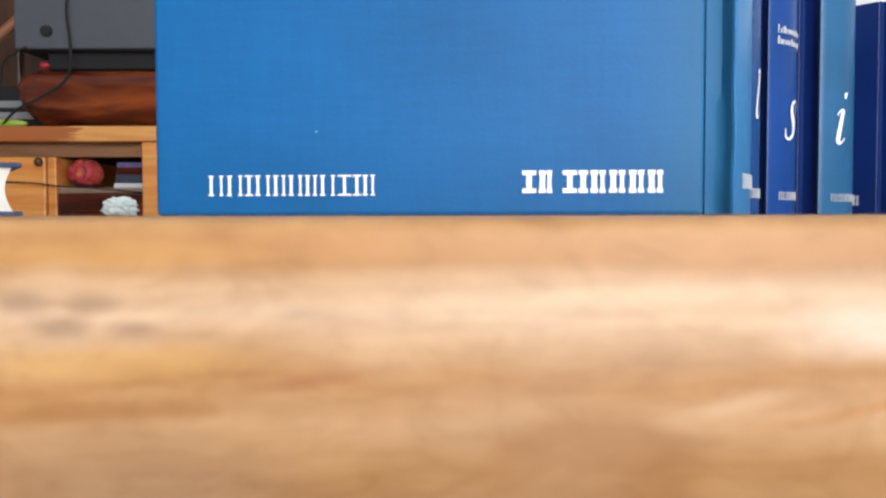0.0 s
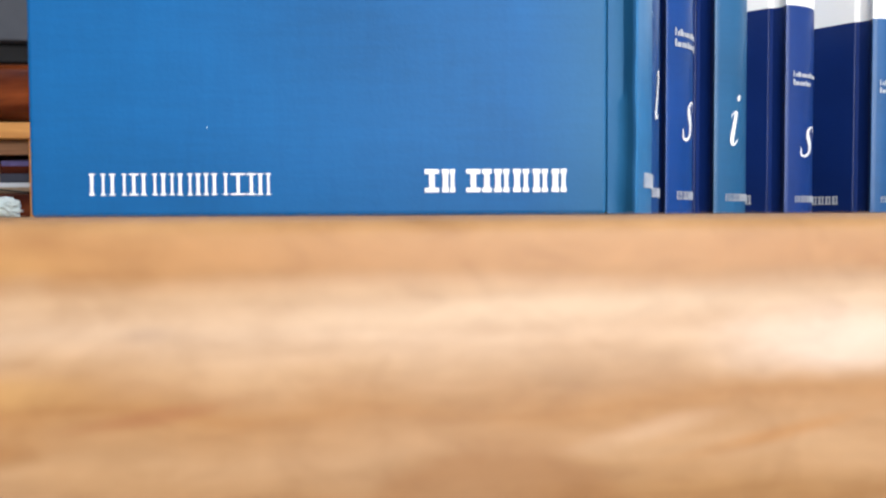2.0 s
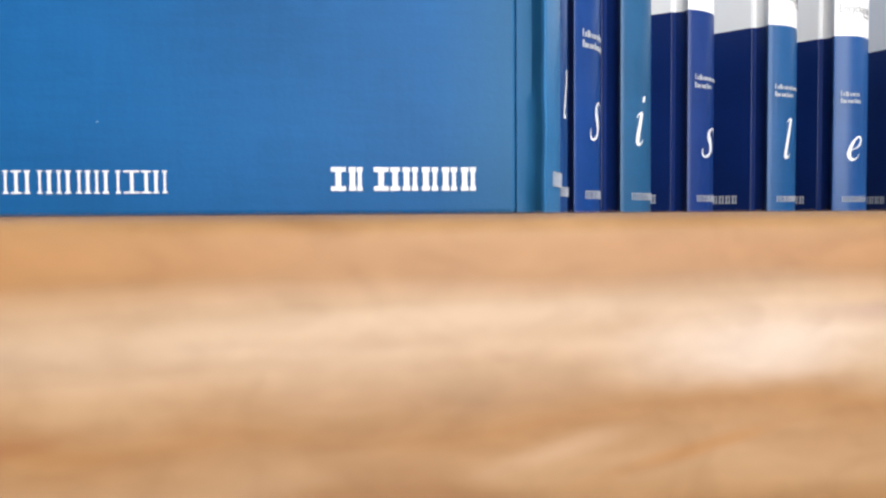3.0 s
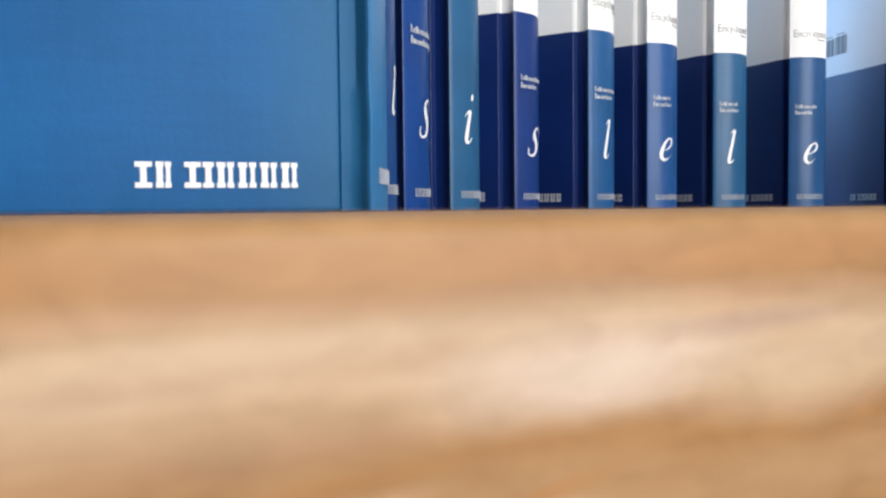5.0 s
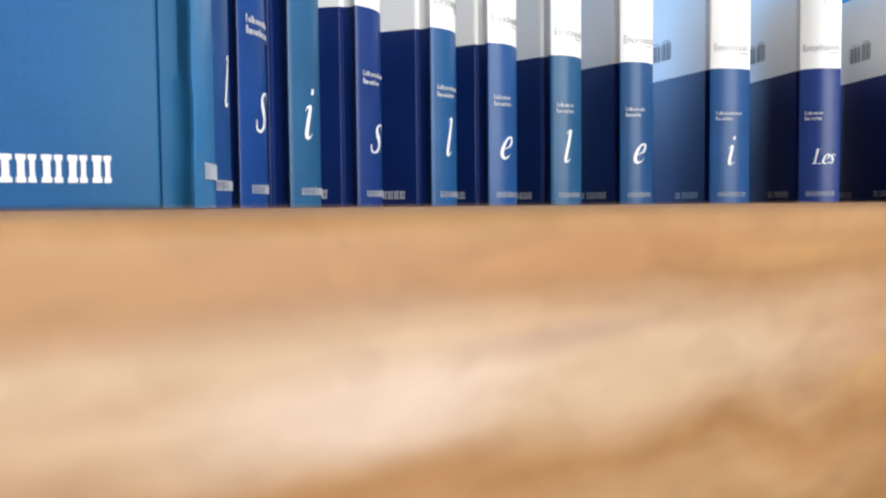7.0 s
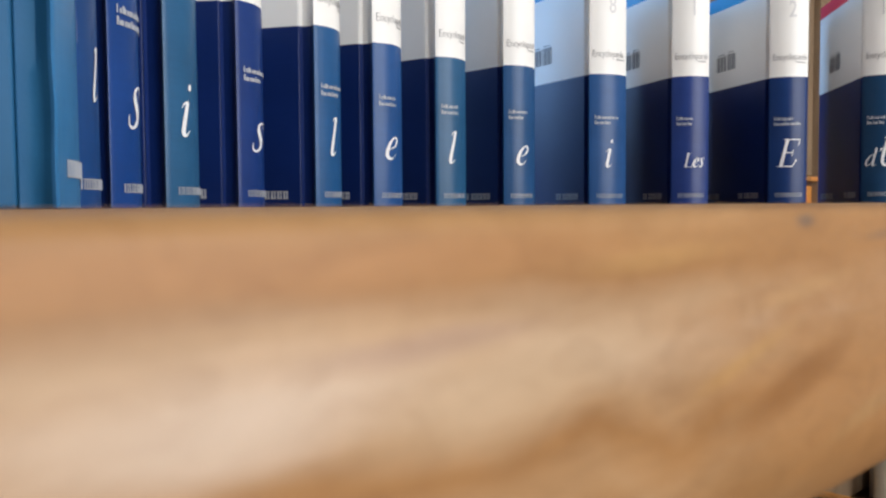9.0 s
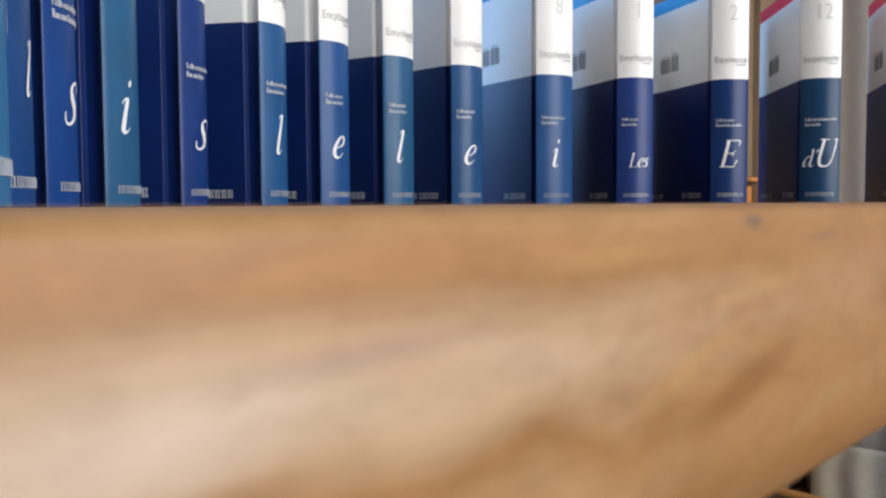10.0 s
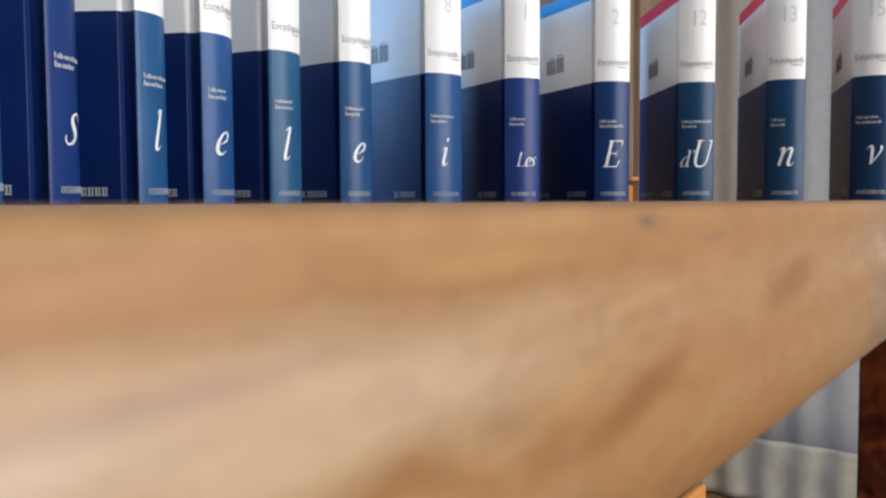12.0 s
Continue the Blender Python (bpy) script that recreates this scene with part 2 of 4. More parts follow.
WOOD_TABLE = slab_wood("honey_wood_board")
WOOD_ORANGE = wood("orange_pine", (0.58, 0.19, 0.035), (0.7, 0.28, 0.06), (0.76, 0.36, 0.1), (2, 30, 30))
WOOD_RED = wood("polished_red_brown_wood", (0.03, 0.005, 0.002), (0.1, 0.019, 0.006), (0.26, 0.062, 0.016), (4, 20, 20), 1.0, 0.12)
WOOD_DARK = wood("dark_brown_wood", (0.03, 0.014, 0.008), (0.055, 0.024, 0.012), (0.085, 0.036, 0.017), (25, 25, 3))
WOOD_TAN = wood("tan_wood_panel", (0.2, 0.135, 0.08), (0.26, 0.18, 0.11), (0.32, 0.23, 0.145), (12, 12, 2), 1.0, 0.5)
WOOD_STAINED = wood("pine_with_red_stain", (0.58, 0.22, 0.05), (0.7, 0.33, 0.09), (0.76, 0.42, 0.14), (2, 30, 30))


def red_stain(m, edge):
    """A red-brown stain that has run along the grain up to about x = edge, with flame-like tongues."""
    nodes, links, b = m.node_tree.nodes, m.node_tree.links, m.node_tree.nodes["Principled BSDF"]
    tc, sep = nodes.new("ShaderNodeTexCoord"), nodes.new("ShaderNodeSeparateXYZ")
    links.new(tc.outputs["Object"], sep.inputs[0])
    ragged = noise_of(nodes, links, mapped(nodes, links, (14, 40, 110)), 1.0, 4, 0.6, 0.6)
    reach = nodes.new("ShaderNodeMath")
    reach.operation = "MULTIPLY_ADD"
    reach.inputs[1].default_value = 0.16
    links.new(ragged.outputs[0], reach.inputs[0])
    links.new(sep.outputs[0], reach.inputs[2])
    share = nodes.new("ShaderNodeMapRange")
    for k, v in ((1, edge + 0.075), (2, edge + 0.092), (3, 0.85), (4, 0.0)):
        share.inputs[k].default_value = v
    links.new(reach.outputs[0], share.inputs[0])
    wood_colour = b.inputs["Base Color"].links[0].from_socket
    x = mix_of(nodes, links, share.outputs[0], wood_colour, (0.3, 0.07, 0.014))
    links.new(x.outputs[2], b.inputs["Base Color"])


red_stain(WOOD_STAINED, -0.672)
WOOD_BROWN = wood("mid_brown_wood", (0.17, 0.075, 0.03), (0.24, 0.115, 0.05), (0.3, 0.15, 0.07), (3, 30, 30))
WOOD_STICK = wood("reddish_stick_wood", (0.2, 0.07, 0.035), (0.3, 0.12, 0.06), (0.4, 0.18, 0.1), (20, 20, 20))
WHITE_INK = plain("white_ink", (0.76, 0.77, 0.78), 0.5, 0, 0.02)
GREY_INK = plain("grey_ink", (0.26, 0.26, 0.27), 0.5, 0, 0.05)
SOFT_INK = plain("soft_white_ink", (0.42, 0.44, 0.48), 0.5, 0, 0.04)
PALE_INK = plain("pale_grey_ink", (0.62, 0.62, 0.63), 0.5, 0, 0.04)
PAPER = plain("page_paper", (0.74, 0.72, 0.66), 0.8, 0, 0.06, 300)
WALL = plain("grey_beige_plaster", (0.34, 0.315, 0.28), 0.9, 0, 0.06, 8, 0.1)
CEILING = plain("white_ceiling_paint", (0.75, 0.74, 0.71), 0.9, 0, 0.03, 8)
FLOOR = wood("floor_wood", (0.16, 0.08, 0.04), (0.24, 0.13, 0.06), (0.3, 0.17, 0.09), (2, 14, 14), 1.0, 0.45)
CURTAIN = plain("light_grey_curtain_cloth", (0.44, 0.41, 0.37), 0.95, 0, 0.05, 60)
LYING_BLUE = plain("dull_blue_cover", (0.012, 0.035, 0.1), 0.5, 0, 0.12, 60)
CREAM = plain("cream_cloth", (0.47, 0.42, 0.32), 0.95, 0, 0.06, 60)
GREY_PLASTIC = plain("grey_plastic", (0.07, 0.075, 0.09), 0.45, 0, 0.06, 40)
BLACK_RUBBER = plain("black_rubber", (0.005, 0.005, 0.006), 0.75, 0, 0.1, 40)
WINDOW_PAINT = plain("white_window_paint", (0.75, 0.75, 0.73), 0.45, 0, 0.04, 20)

# ---- building tools ----


def mesh_of(name, bm, mat, smooth=False):
    me = bpy.data.meshes.new(name)
    bmesh.ops.recalc_face_normals(bm, faces=bm.faces)
    bm.to_mesh(me)
    bm.free()
    me.materials.append(mat)
    for p in me.polygons:
        p.use_smooth = bool(smooth)
    if smooth == "angle":
        me.set_sharp_from_angle(angle=radians(38))
    return me


def part(name, bm, mat, parent=None, label="", smooth=False):
    ob = new(name, bm if isinstance(bm, bpy.types.Mesh) else mesh_of(name, bm, mat, smooth))
    ob.parent = parent
    return tagged(ob, label)


def box(x0, x1, y0, y1, z0, z1, bevel=0.0, segments=2):
    bm = bmesh.new()
    bmesh.ops.create_cube(bm, size=1)
    bmesh.ops.scale(bm, vec=(x1 - x0, y1 - y0, z1 - z0), verts=bm.verts)
    bmesh.ops.translate(bm, vec=((x0 + x1) / 2, (y0 + y1) / 2, (z0 + z1) / 2), verts=bm.verts)
    if bevel:
        bmesh.ops.bevel(bm, geom=bm.edges[:], offset=bevel, segments=segments, affect="EDGES", profile=0.5)
    return bm


def prism(outline, z0, z1):
    """A closed plan outline raised from z0 to z1."""
    bm = bmesh.new()
    low = [bm.verts.new((x, y, z0)) for x, y in outline]
    high = [bm.verts.new((x, y, z1)) for x, y in outline]
    n = len(outline)
    for k in range(n):
        bm.faces.new((low[k], low[(k + 1) % n], high[(k + 1) % n], high[k]))
    bm.faces.new(low[::-1])
    bm.faces.new(high)
    return bm


def thing(name, label, category, group="", m=None):
    ob = tagged(new(name), label, category, group)
    if m is not None:
        ob.matrix_world = m
    return ob


def letters(text, size, mat, parent, name, place, shear=0.0, narrow=1.0, bold=0.0, align="CENTER"):
    """Flat raised lettering; place is the matrix of its baseline in the parent's space (x along, y up)."""
    c = bpy.data.curves.new(name, "FONT")
    c.body, c.size, c.shear, c.offset, c.extrude, c.align_x = text, size, shear, bold, 0.0001, align
    c.resolution_u = 3
    tmp = bpy.data.objects.new(name, c)
    me = bpy.data.meshes.new_from_object(tmp)
    bpy.data.objects.remove(tmp)
    me.transform(Matrix.Diagonal((narrow, 1, 1, 1)))
    me.materials.clear()
    me.materials.append(mat)
    ob = new(name, me)
    ob.parent = parent
    ob.matrix_local = place
    return ob


# ---- structure ----


def setting(name, bm, mat, label):
    return tagged(part(name, bm, mat), label, kind="structure")


X0, X1, Y0, Y1, HIGH = -2.2, 2.3, -2.2, 2.4, 2.5
setting("floor", box(X0 - 0.2, X1 + 0.2, Y0 - 0.2, Y1 + 0.2, -0.1, 0), FLOOR, "brown wooden floor of the room")
setting("ceiling", box(X0 - 0.2, X1 + 0.2, Y0 - 0.2, Y1 + 0.2, HIGH, HIGH + 0.1), CEILING, "plain white painted ceiling")


def wall_with_window(name, y0, y1, wx0, wx1, wz0, wz1, label):
    bm = bmesh.new()
    for a, b, c, d in ((X0, wx0, 0, HIGH), (wx1, X1, 0, HIGH), (wx0, wx1, 0, wz0), (wx0, wx1, wz1, HIGH)):
        piece = box(a, b, y0, y1, c, d)
        me = bpy.data.meshes.new("piece")
        piece.to_mesh(me)
        piece.free()
        bm.from_mesh(me)
        bpy.data.meshes.remove(me)
    return setting(name, bm, WALL, label)


wall_with_window("wall_south", Y0 - 0.15, Y0, -0.2, 1.9, 0.35, 2.25, "grey-beige plaster wall with a wide window opening")
wall_with_window("wall_north", Y1, Y1 + 0.15, -0.4, 0.68, 1.0, 2.15, "grey-beige plaster wall with a window opening")
setting("wall_west", box(X0 - 0.15, X0, Y0, Y1, 0, HIGH), WALL, "plain grey-beige plaster wall")
setting("wall_east", box(X1, X1 + 0.15, Y0, Y1, 0, HIGH), WALL, "plain grey-beige plaster wall behind the curtain")


def window(name, y, wx0, wx1, wz0, wz1):
    w = thing(name, "white painted wooden window in the wall", "window")
    w["kind"] = "structure"
    t = 0.05
    mid = (wx0 + wx1) / 2
    for n, b in (("window_frame", (wx0, wx0 + t, wz0, wz1)), ("window_frame", (wx1 - t, wx1, wz0, wz1)), ("window_frame", (wx0 + t, wx1 - t, wz0, wz0 + t)),
                 ("window_frame", (wx0 + t, wx1 - t, wz1 - t, wz1)), ("mullion", (mid - t / 2, mid + t / 2, wz0 + t, wz1 - t))):
        part(n, box(b[0], b[1], y - 0.03, y + 0.03, b[2], b[3], 0.004), WINDOW_PAINT, w)


window("window_1", Y0 - 0.1, -0.2, 1.9, 0.35, 2.25)
window("window_2", Y1 + 0.1, -0.4, 0.68, 1.0, 2.15)

# ---- table ----
FRONT = 0.05
table = thing("table", "honey-coloured wooden table with a twenty-millimetre top", "table")
edge = [(FRONT + 0.001 - 0.001 * math.sin(a), -0.001 + 0.001 * math.cos(a)) for a in (0, 0.4, 0.8, 1.2, 1.57)]
edge += [(FRONT + 0.011 - 0.011 * math.cos(a), -0.0138 - 0.011 * math.sin(a)) for a in np.linspace(0, math.pi / 2, 14)]
edge += [(1.0, -0.0248), (1.0, 0.0)]
bm = prism(edge, -0.75, 1.5)  # profile in y and z, drawn out along x
bmesh.ops.transform(bm, matrix=Matrix(((0, 0, 1, 0), (1, 0, 0, 0), (0, 1, 0, TOP), (0, 0, 0, 1))), verts=bm.verts)
part("tabletop", bm, WOOD_TABLE, table, smooth="angle")
for x in (-0.68, 1.36):
    for y in (0.2, 0.9):
        part("leg", box(x, x + 0.07, y, y + 0.07, 0, TOP - 0.0249, 0.004), WOOD_RED, table)

# ---- encyclopaedia volumes ----
WIDE = 0.157


def turned(u, w, s):
    """Cover coordinates (u along the board, w inwards) to the volume's own plan, the board splayed by s."""
    return u * math.cos(s) + w * math.sin(s), u * math.sin(s) - w * math.cos(s)


def bulged(x, bulge):
    return -bulge * math.sin(math.pi * x) ** 0.8


def spine_outline(c, bulge, s, groove=0.0085, thick=0.002):
    """Plan of the spine and its two joints: x away along the volume, y to the left."""
    joint = [(groove * k, w) for k, w in ((1, 0.0004), (0.975, 0.0002), (0.94, 0.002), (0.88, 0.003), (0.6, 0.0029), (0.36, 0.0025), (0.22, 0.0012), (0.12, -0.0005), (0.04, -0.0012))] + [(-0.0003, -0.0008)]
    left = [turned(u, w, s) for u, w in joint]
    arc = [(bulged(k / 16, bulge), -c * k / 16) for k in range(1, 16)]
    right = [(u, -c + w) for u, w in joint[::-1]]
    inner = [(groove, -c + 0.0045), (0.005, -c + 0.005)] + [(bulged(a, bulge) + thick, -c * a) for a in (0.85, 0.7, 0.5, 0.3, 0.15)]
    return left + arc + right + inner + [turned(0.005, 0.005, s), turned(groove, 0.0045, s)]


def bar_mesh(bars, deep=0.0002):
    """Raised plain bars (x0, x1, y0, y1) lying in a printed plane."""
    bm = bmesh.new()
    for x0, x1, y0, y1 in bars:
        low = [bm.verts.new((x, y, 0)) for x, y in ((x0, y0), (x1, y0), (x1, y1), (x0, y1))]
        high = [bm.verts.new((x, y, deep)) for x, y in ((x0, y0), (x1, y0), (x1, y1), (x0, y1))]
        bm.faces.new(high)
        for k in range(4):
            bm.faces.new((low[k], low[(k + 1) % 4], high[(k + 1) % 4], high[k]))
    return bm


def imprint(glyphs, wide, high, stem, slab):
    """A printed mark as plain upright bars: for each its share of the width and its number of stems (0: a gap)."""
    total = sum(g for g, _ in glyphs)
    bars, x = [], 0.0
    for g, stems in glyphs:
        w = wide * g / total
        a, b = x + w * 0.06, x + w * 0.94
        if stems == 1:
            m = (a + b) / 2
            bars += [(m - stem / 2, m + stem / 2, slab, high - slab), (a, b, 0, slab), (a, b, high - slab, high)]
        elif stems == 2:
            k = w * 0.1
            for left, right in ((a + k, a + k + stem), (b - k - stem * 0.7, b - k)):
                t = min(stem * 0.45, 0.3 * (b - a - 2 * k - stem * 1.7))
                bars += [(left, right, slab, high - slab), (left - t, right + t, 0, slab), (left - t, right + t, high - slab, high)]
        x += w
    return bars


THIN = [(1.1, 2), (1.15, 2), (0.55, 1), (1.1, 2), (0.9, 2), (1.0, 2), (0.85, 2), (1.1, 2), (0.9, 1), (0.55, 1), (0.85, 2)]
HEAVY = [(0.9, 1), (0.95, 2), (0.45, 0), (0.9, 1), (0.6, 1), (1.05, 2), (1.1, 2), (1.05, 2), (1.05, 2)]
MARKS = {
    "thin_soft": mesh_of("imprint", bar_mesh(imprint(THIN, 0.0468, 0.0056, 0.00075, 0.00045)), SOFT_INK),
    "heavy_soft": mesh_of("imprint", bar_mesh(imprint(HEAVY, 0.0378, 0.006, 0.0014, 0.0012)), SOFT_INK),
    "thin_cover": mesh_of("imprint", bar_mesh(imprint(THIN, 0.0468, 0.0056, 0.00075, 0.00045)), WHITE_INK),
    "heavy_cover": mesh_of("imprint", bar_mesh(imprint(HEAVY, 0.0378, 0.006, 0.0014, 0.0012)), WHITE_INK),
    "barcode": mesh_of("barcode", bar_mesh(
        [(0.00215 * k, 0.00215 * k + 0.0008 + 0.0005 * ((k * 5) % 3), 0, 0.017) for k in range(9)]
        + [(0.0212 + 0.00215 * k, 0.0212 + 0.00215 * k + 0.0007 + 0.0006 * ((k * 4) % 3), 0, 0.018) for k in range(8)]
        + [(0.002, 0.016, 0.0188, 0.0197), (0.023, 0.035, 0.0197, 0.0206)]), GREY_INK),
}


def ribbon(bm, points):
    """One pen stroke: a smooth line through points (x, y, width), as a flat band."""
    q = [np.array(p, float) for p in (points[0], *points, points[-1])]
    line = []
    for k in range(1, len(q) - 2):
        for j in range(6):
            t = j / 6
            line.append(0.5 * (2 * q[k] + (q[k + 1] - q[k - 1]) * t + (2 * q[k - 1] - 5 * q[k] + 4 * q[k + 1] - q[k + 2]) * t * t + (3 * q[k] - q[k - 1] - 3 * q[k + 1] + q[k + 2]) * t ** 3))
    line.append(q[-1])
    pairs = []
    for k, p in enumerate(line):
        d = line[min(k + 1, len(line) - 1)][:2] - line[max(k - 1, 0)][:2]
        d = d / (np.hypot(*d) or 1)
        n = np.array((-d[1], d[0])) * p[2] / 2
        pairs.append([bm.verts.new((*(p[:2] + s * n), 0)) for s in (1, -1)])
    for (a, b), (c, d) in zip(pairs, pairs[1:]):
        bm.faces.new((a, b, d, c))


def flag(x, y):
    return [(x - 0.19, y - 0.17, 0.025), (x - 0.1, y - 0.03, 0.06), (x + 0.03, y, 0.1)]


def stem(x, y):
    """An italic stem from y down to a curled foot."""
    return [(x, y, 0.14), (x - 0.01, y * 0.3, 0.155), (x + 0.02, 0.07, 0.14), (x + 0.13, 0.015, 0.075), (x + 0.27, 0.17, 0.025)]


def italic(letter):
    """The strokes of a slanted roman letter (height 1 for a small one) and its advance."""
    if letter == "l":
        return [flag(0.19, 1.5), stem(0.2, 1.5)], 0.46
    if letter == "i":
        return [flag(0.19, 0.97), stem(0.2, 0.97), [(0.15, 1.4, 0.12), (0.21, 1.4, 0.21), (0.27, 1.4, 0.12)]], 0.46
    if letter == "e":
        return [[(0.11, 0.43, 0.03), (0.36, 0.5, 0.05), (0.56, 0.67, 0.11), (0.57, 0.87, 0.12), (0.42, 0.97, 0.07), (0.22, 0.82, 0.12), (0.1, 0.48, 0.17),
                 (0.13, 0.17, 0.16), (0.3, 0.03, 0.11), (0.48, 0.09, 0.05), (0.63, 0.27, 0.025)]], 0.66
    if letter == "s":
        return [[(0.54, 0.72, 0.03), (0.53, 0.9, 0.05), (0.38, 0.97, 0.06), (0.2, 0.85, 0.11), (0.24, 0.65, 0.16), (0.4, 0.42, 0.18), (0.42, 0.19, 0.13),
                 (0.25, 0.03, 0.07), (0.08, 0.08, 0.05), (0.03, 0.29, 0.03)]], 0.56
    if letter == "n":
        return [flag(0.17, 0.97), [(0.18, 0.97, 0.13), (0.13, 0.0, 0.145)], [(0.17, 0.5, 0.04), (0.33, 0.84, 0.06), (0.52, 0.95, 0.11), (0.6, 0.8, 0.14)],
                [(0.6, 0.82, 0.14), (0.55, 0.25, 0.15), (0.59, 0.06, 0.13), (0.7, 0.02, 0.07), (0.83, 0.17, 0.025)]], 0.84
    if letter == "v":
        return [flag(0.14, 0.97), [(0.14, 0.96, 0.12), (0.22, 0.75, 0.15), (0.28, 0.35, 0.13), (0.31, 0.0, 0.07)], [(0.3, 0.02, 0.05), (0.5, 0.38, 0.06), (0.64, 0.76, 0.09), (0.58, 0.96, 0.13)]], 0.68
    if letter == "d":
        return [[(0.58, 0.72, 0.07), (0.44, 0.95, 0.06), (0.22, 0.76, 0.12), (0.1, 0.36, 0.15), (0.19, 0.05, 0.12), (0.38, 0.13, 0.06), (0.58, 0.5, 0.04)], flag(0.6, 1.5), stem(0.6, 1.5)], 0.84
    if letter == "'":
        return [[(0.12, 1.5, 0.15), (0.1, 1.36, 0.12), (0.04, 1.18, 0.02)]], 0.24
    if letter == "U":
        return [[(0.2, 1.48, 0.15), (0.18, 0.5, 0.155), (0.27, 0.12, 0.13), (0.5, 0.01, 0.09), (0.74, 0.12, 0.07), (0.84, 0.5, 0.06), (0.86, 1.48, 0.06)],
                [(0.0, 1.47, 0.045), (0.44, 1.47, 0.045)], [(0.68, 1.47, 0.045), (1.06, 1.47, 0.045)]], 1.06
    long = [[(0.22, 1.48, 0.16), (0.22, 0.02, 0.16)], [(0.04, 0.025, 0.045), (0.84, 0.025, 0.06)], [(0.8, 0.02, 0.03), (0.93, 0.38, 0.06)]]
    if letter == "L":
        return long + [[(0.05, 1.47, 0.045), (0.44, 1.47, 0.045)]], 0.9
    return long + [[(0.05, 1.47, 0.045), (0.88, 1.47, 0.06)], [(0.87, 1.49, 0.05), (0.88, 1.14, 0.03)], [(0.22, 0.76, 0.05), (0.66, 0.76, 0.05)], [(0.66, 0.95, 0.03), (0.62, 0.57, 0.03)]], 0.95


def italic_word(word, high, stretch=1.0):
    """A slanted roman word as a flat mesh, centred on x = 0, its small letters that high."""
    bm, x, z = bmesh.new(), 0.0, 0.0
    for letter in word:
        strokes, advance = italic(letter)
        for points in strokes:
            count = len(bm.verts)
            ribbon(bm, points)
            bm.verts.ensure_lookup_table()
            z += 0.00001
            for vert in bm.verts[count:]:
                vert.co = ((vert.co.x + x + 0.23 * vert.co.y) * high * stretch, vert.co.y * high, z)
        x += advance
    bmesh.ops.translate(bm, vec=(-(x + 0.2) * high * stretch / 2, 0, 0), verts=bm.verts)
    me = bpy.data.meshes.new("volume_letter")
    bm.to_mesh(me)
    bm.free()
    me.materials.append(WHITE_INK)
    return me


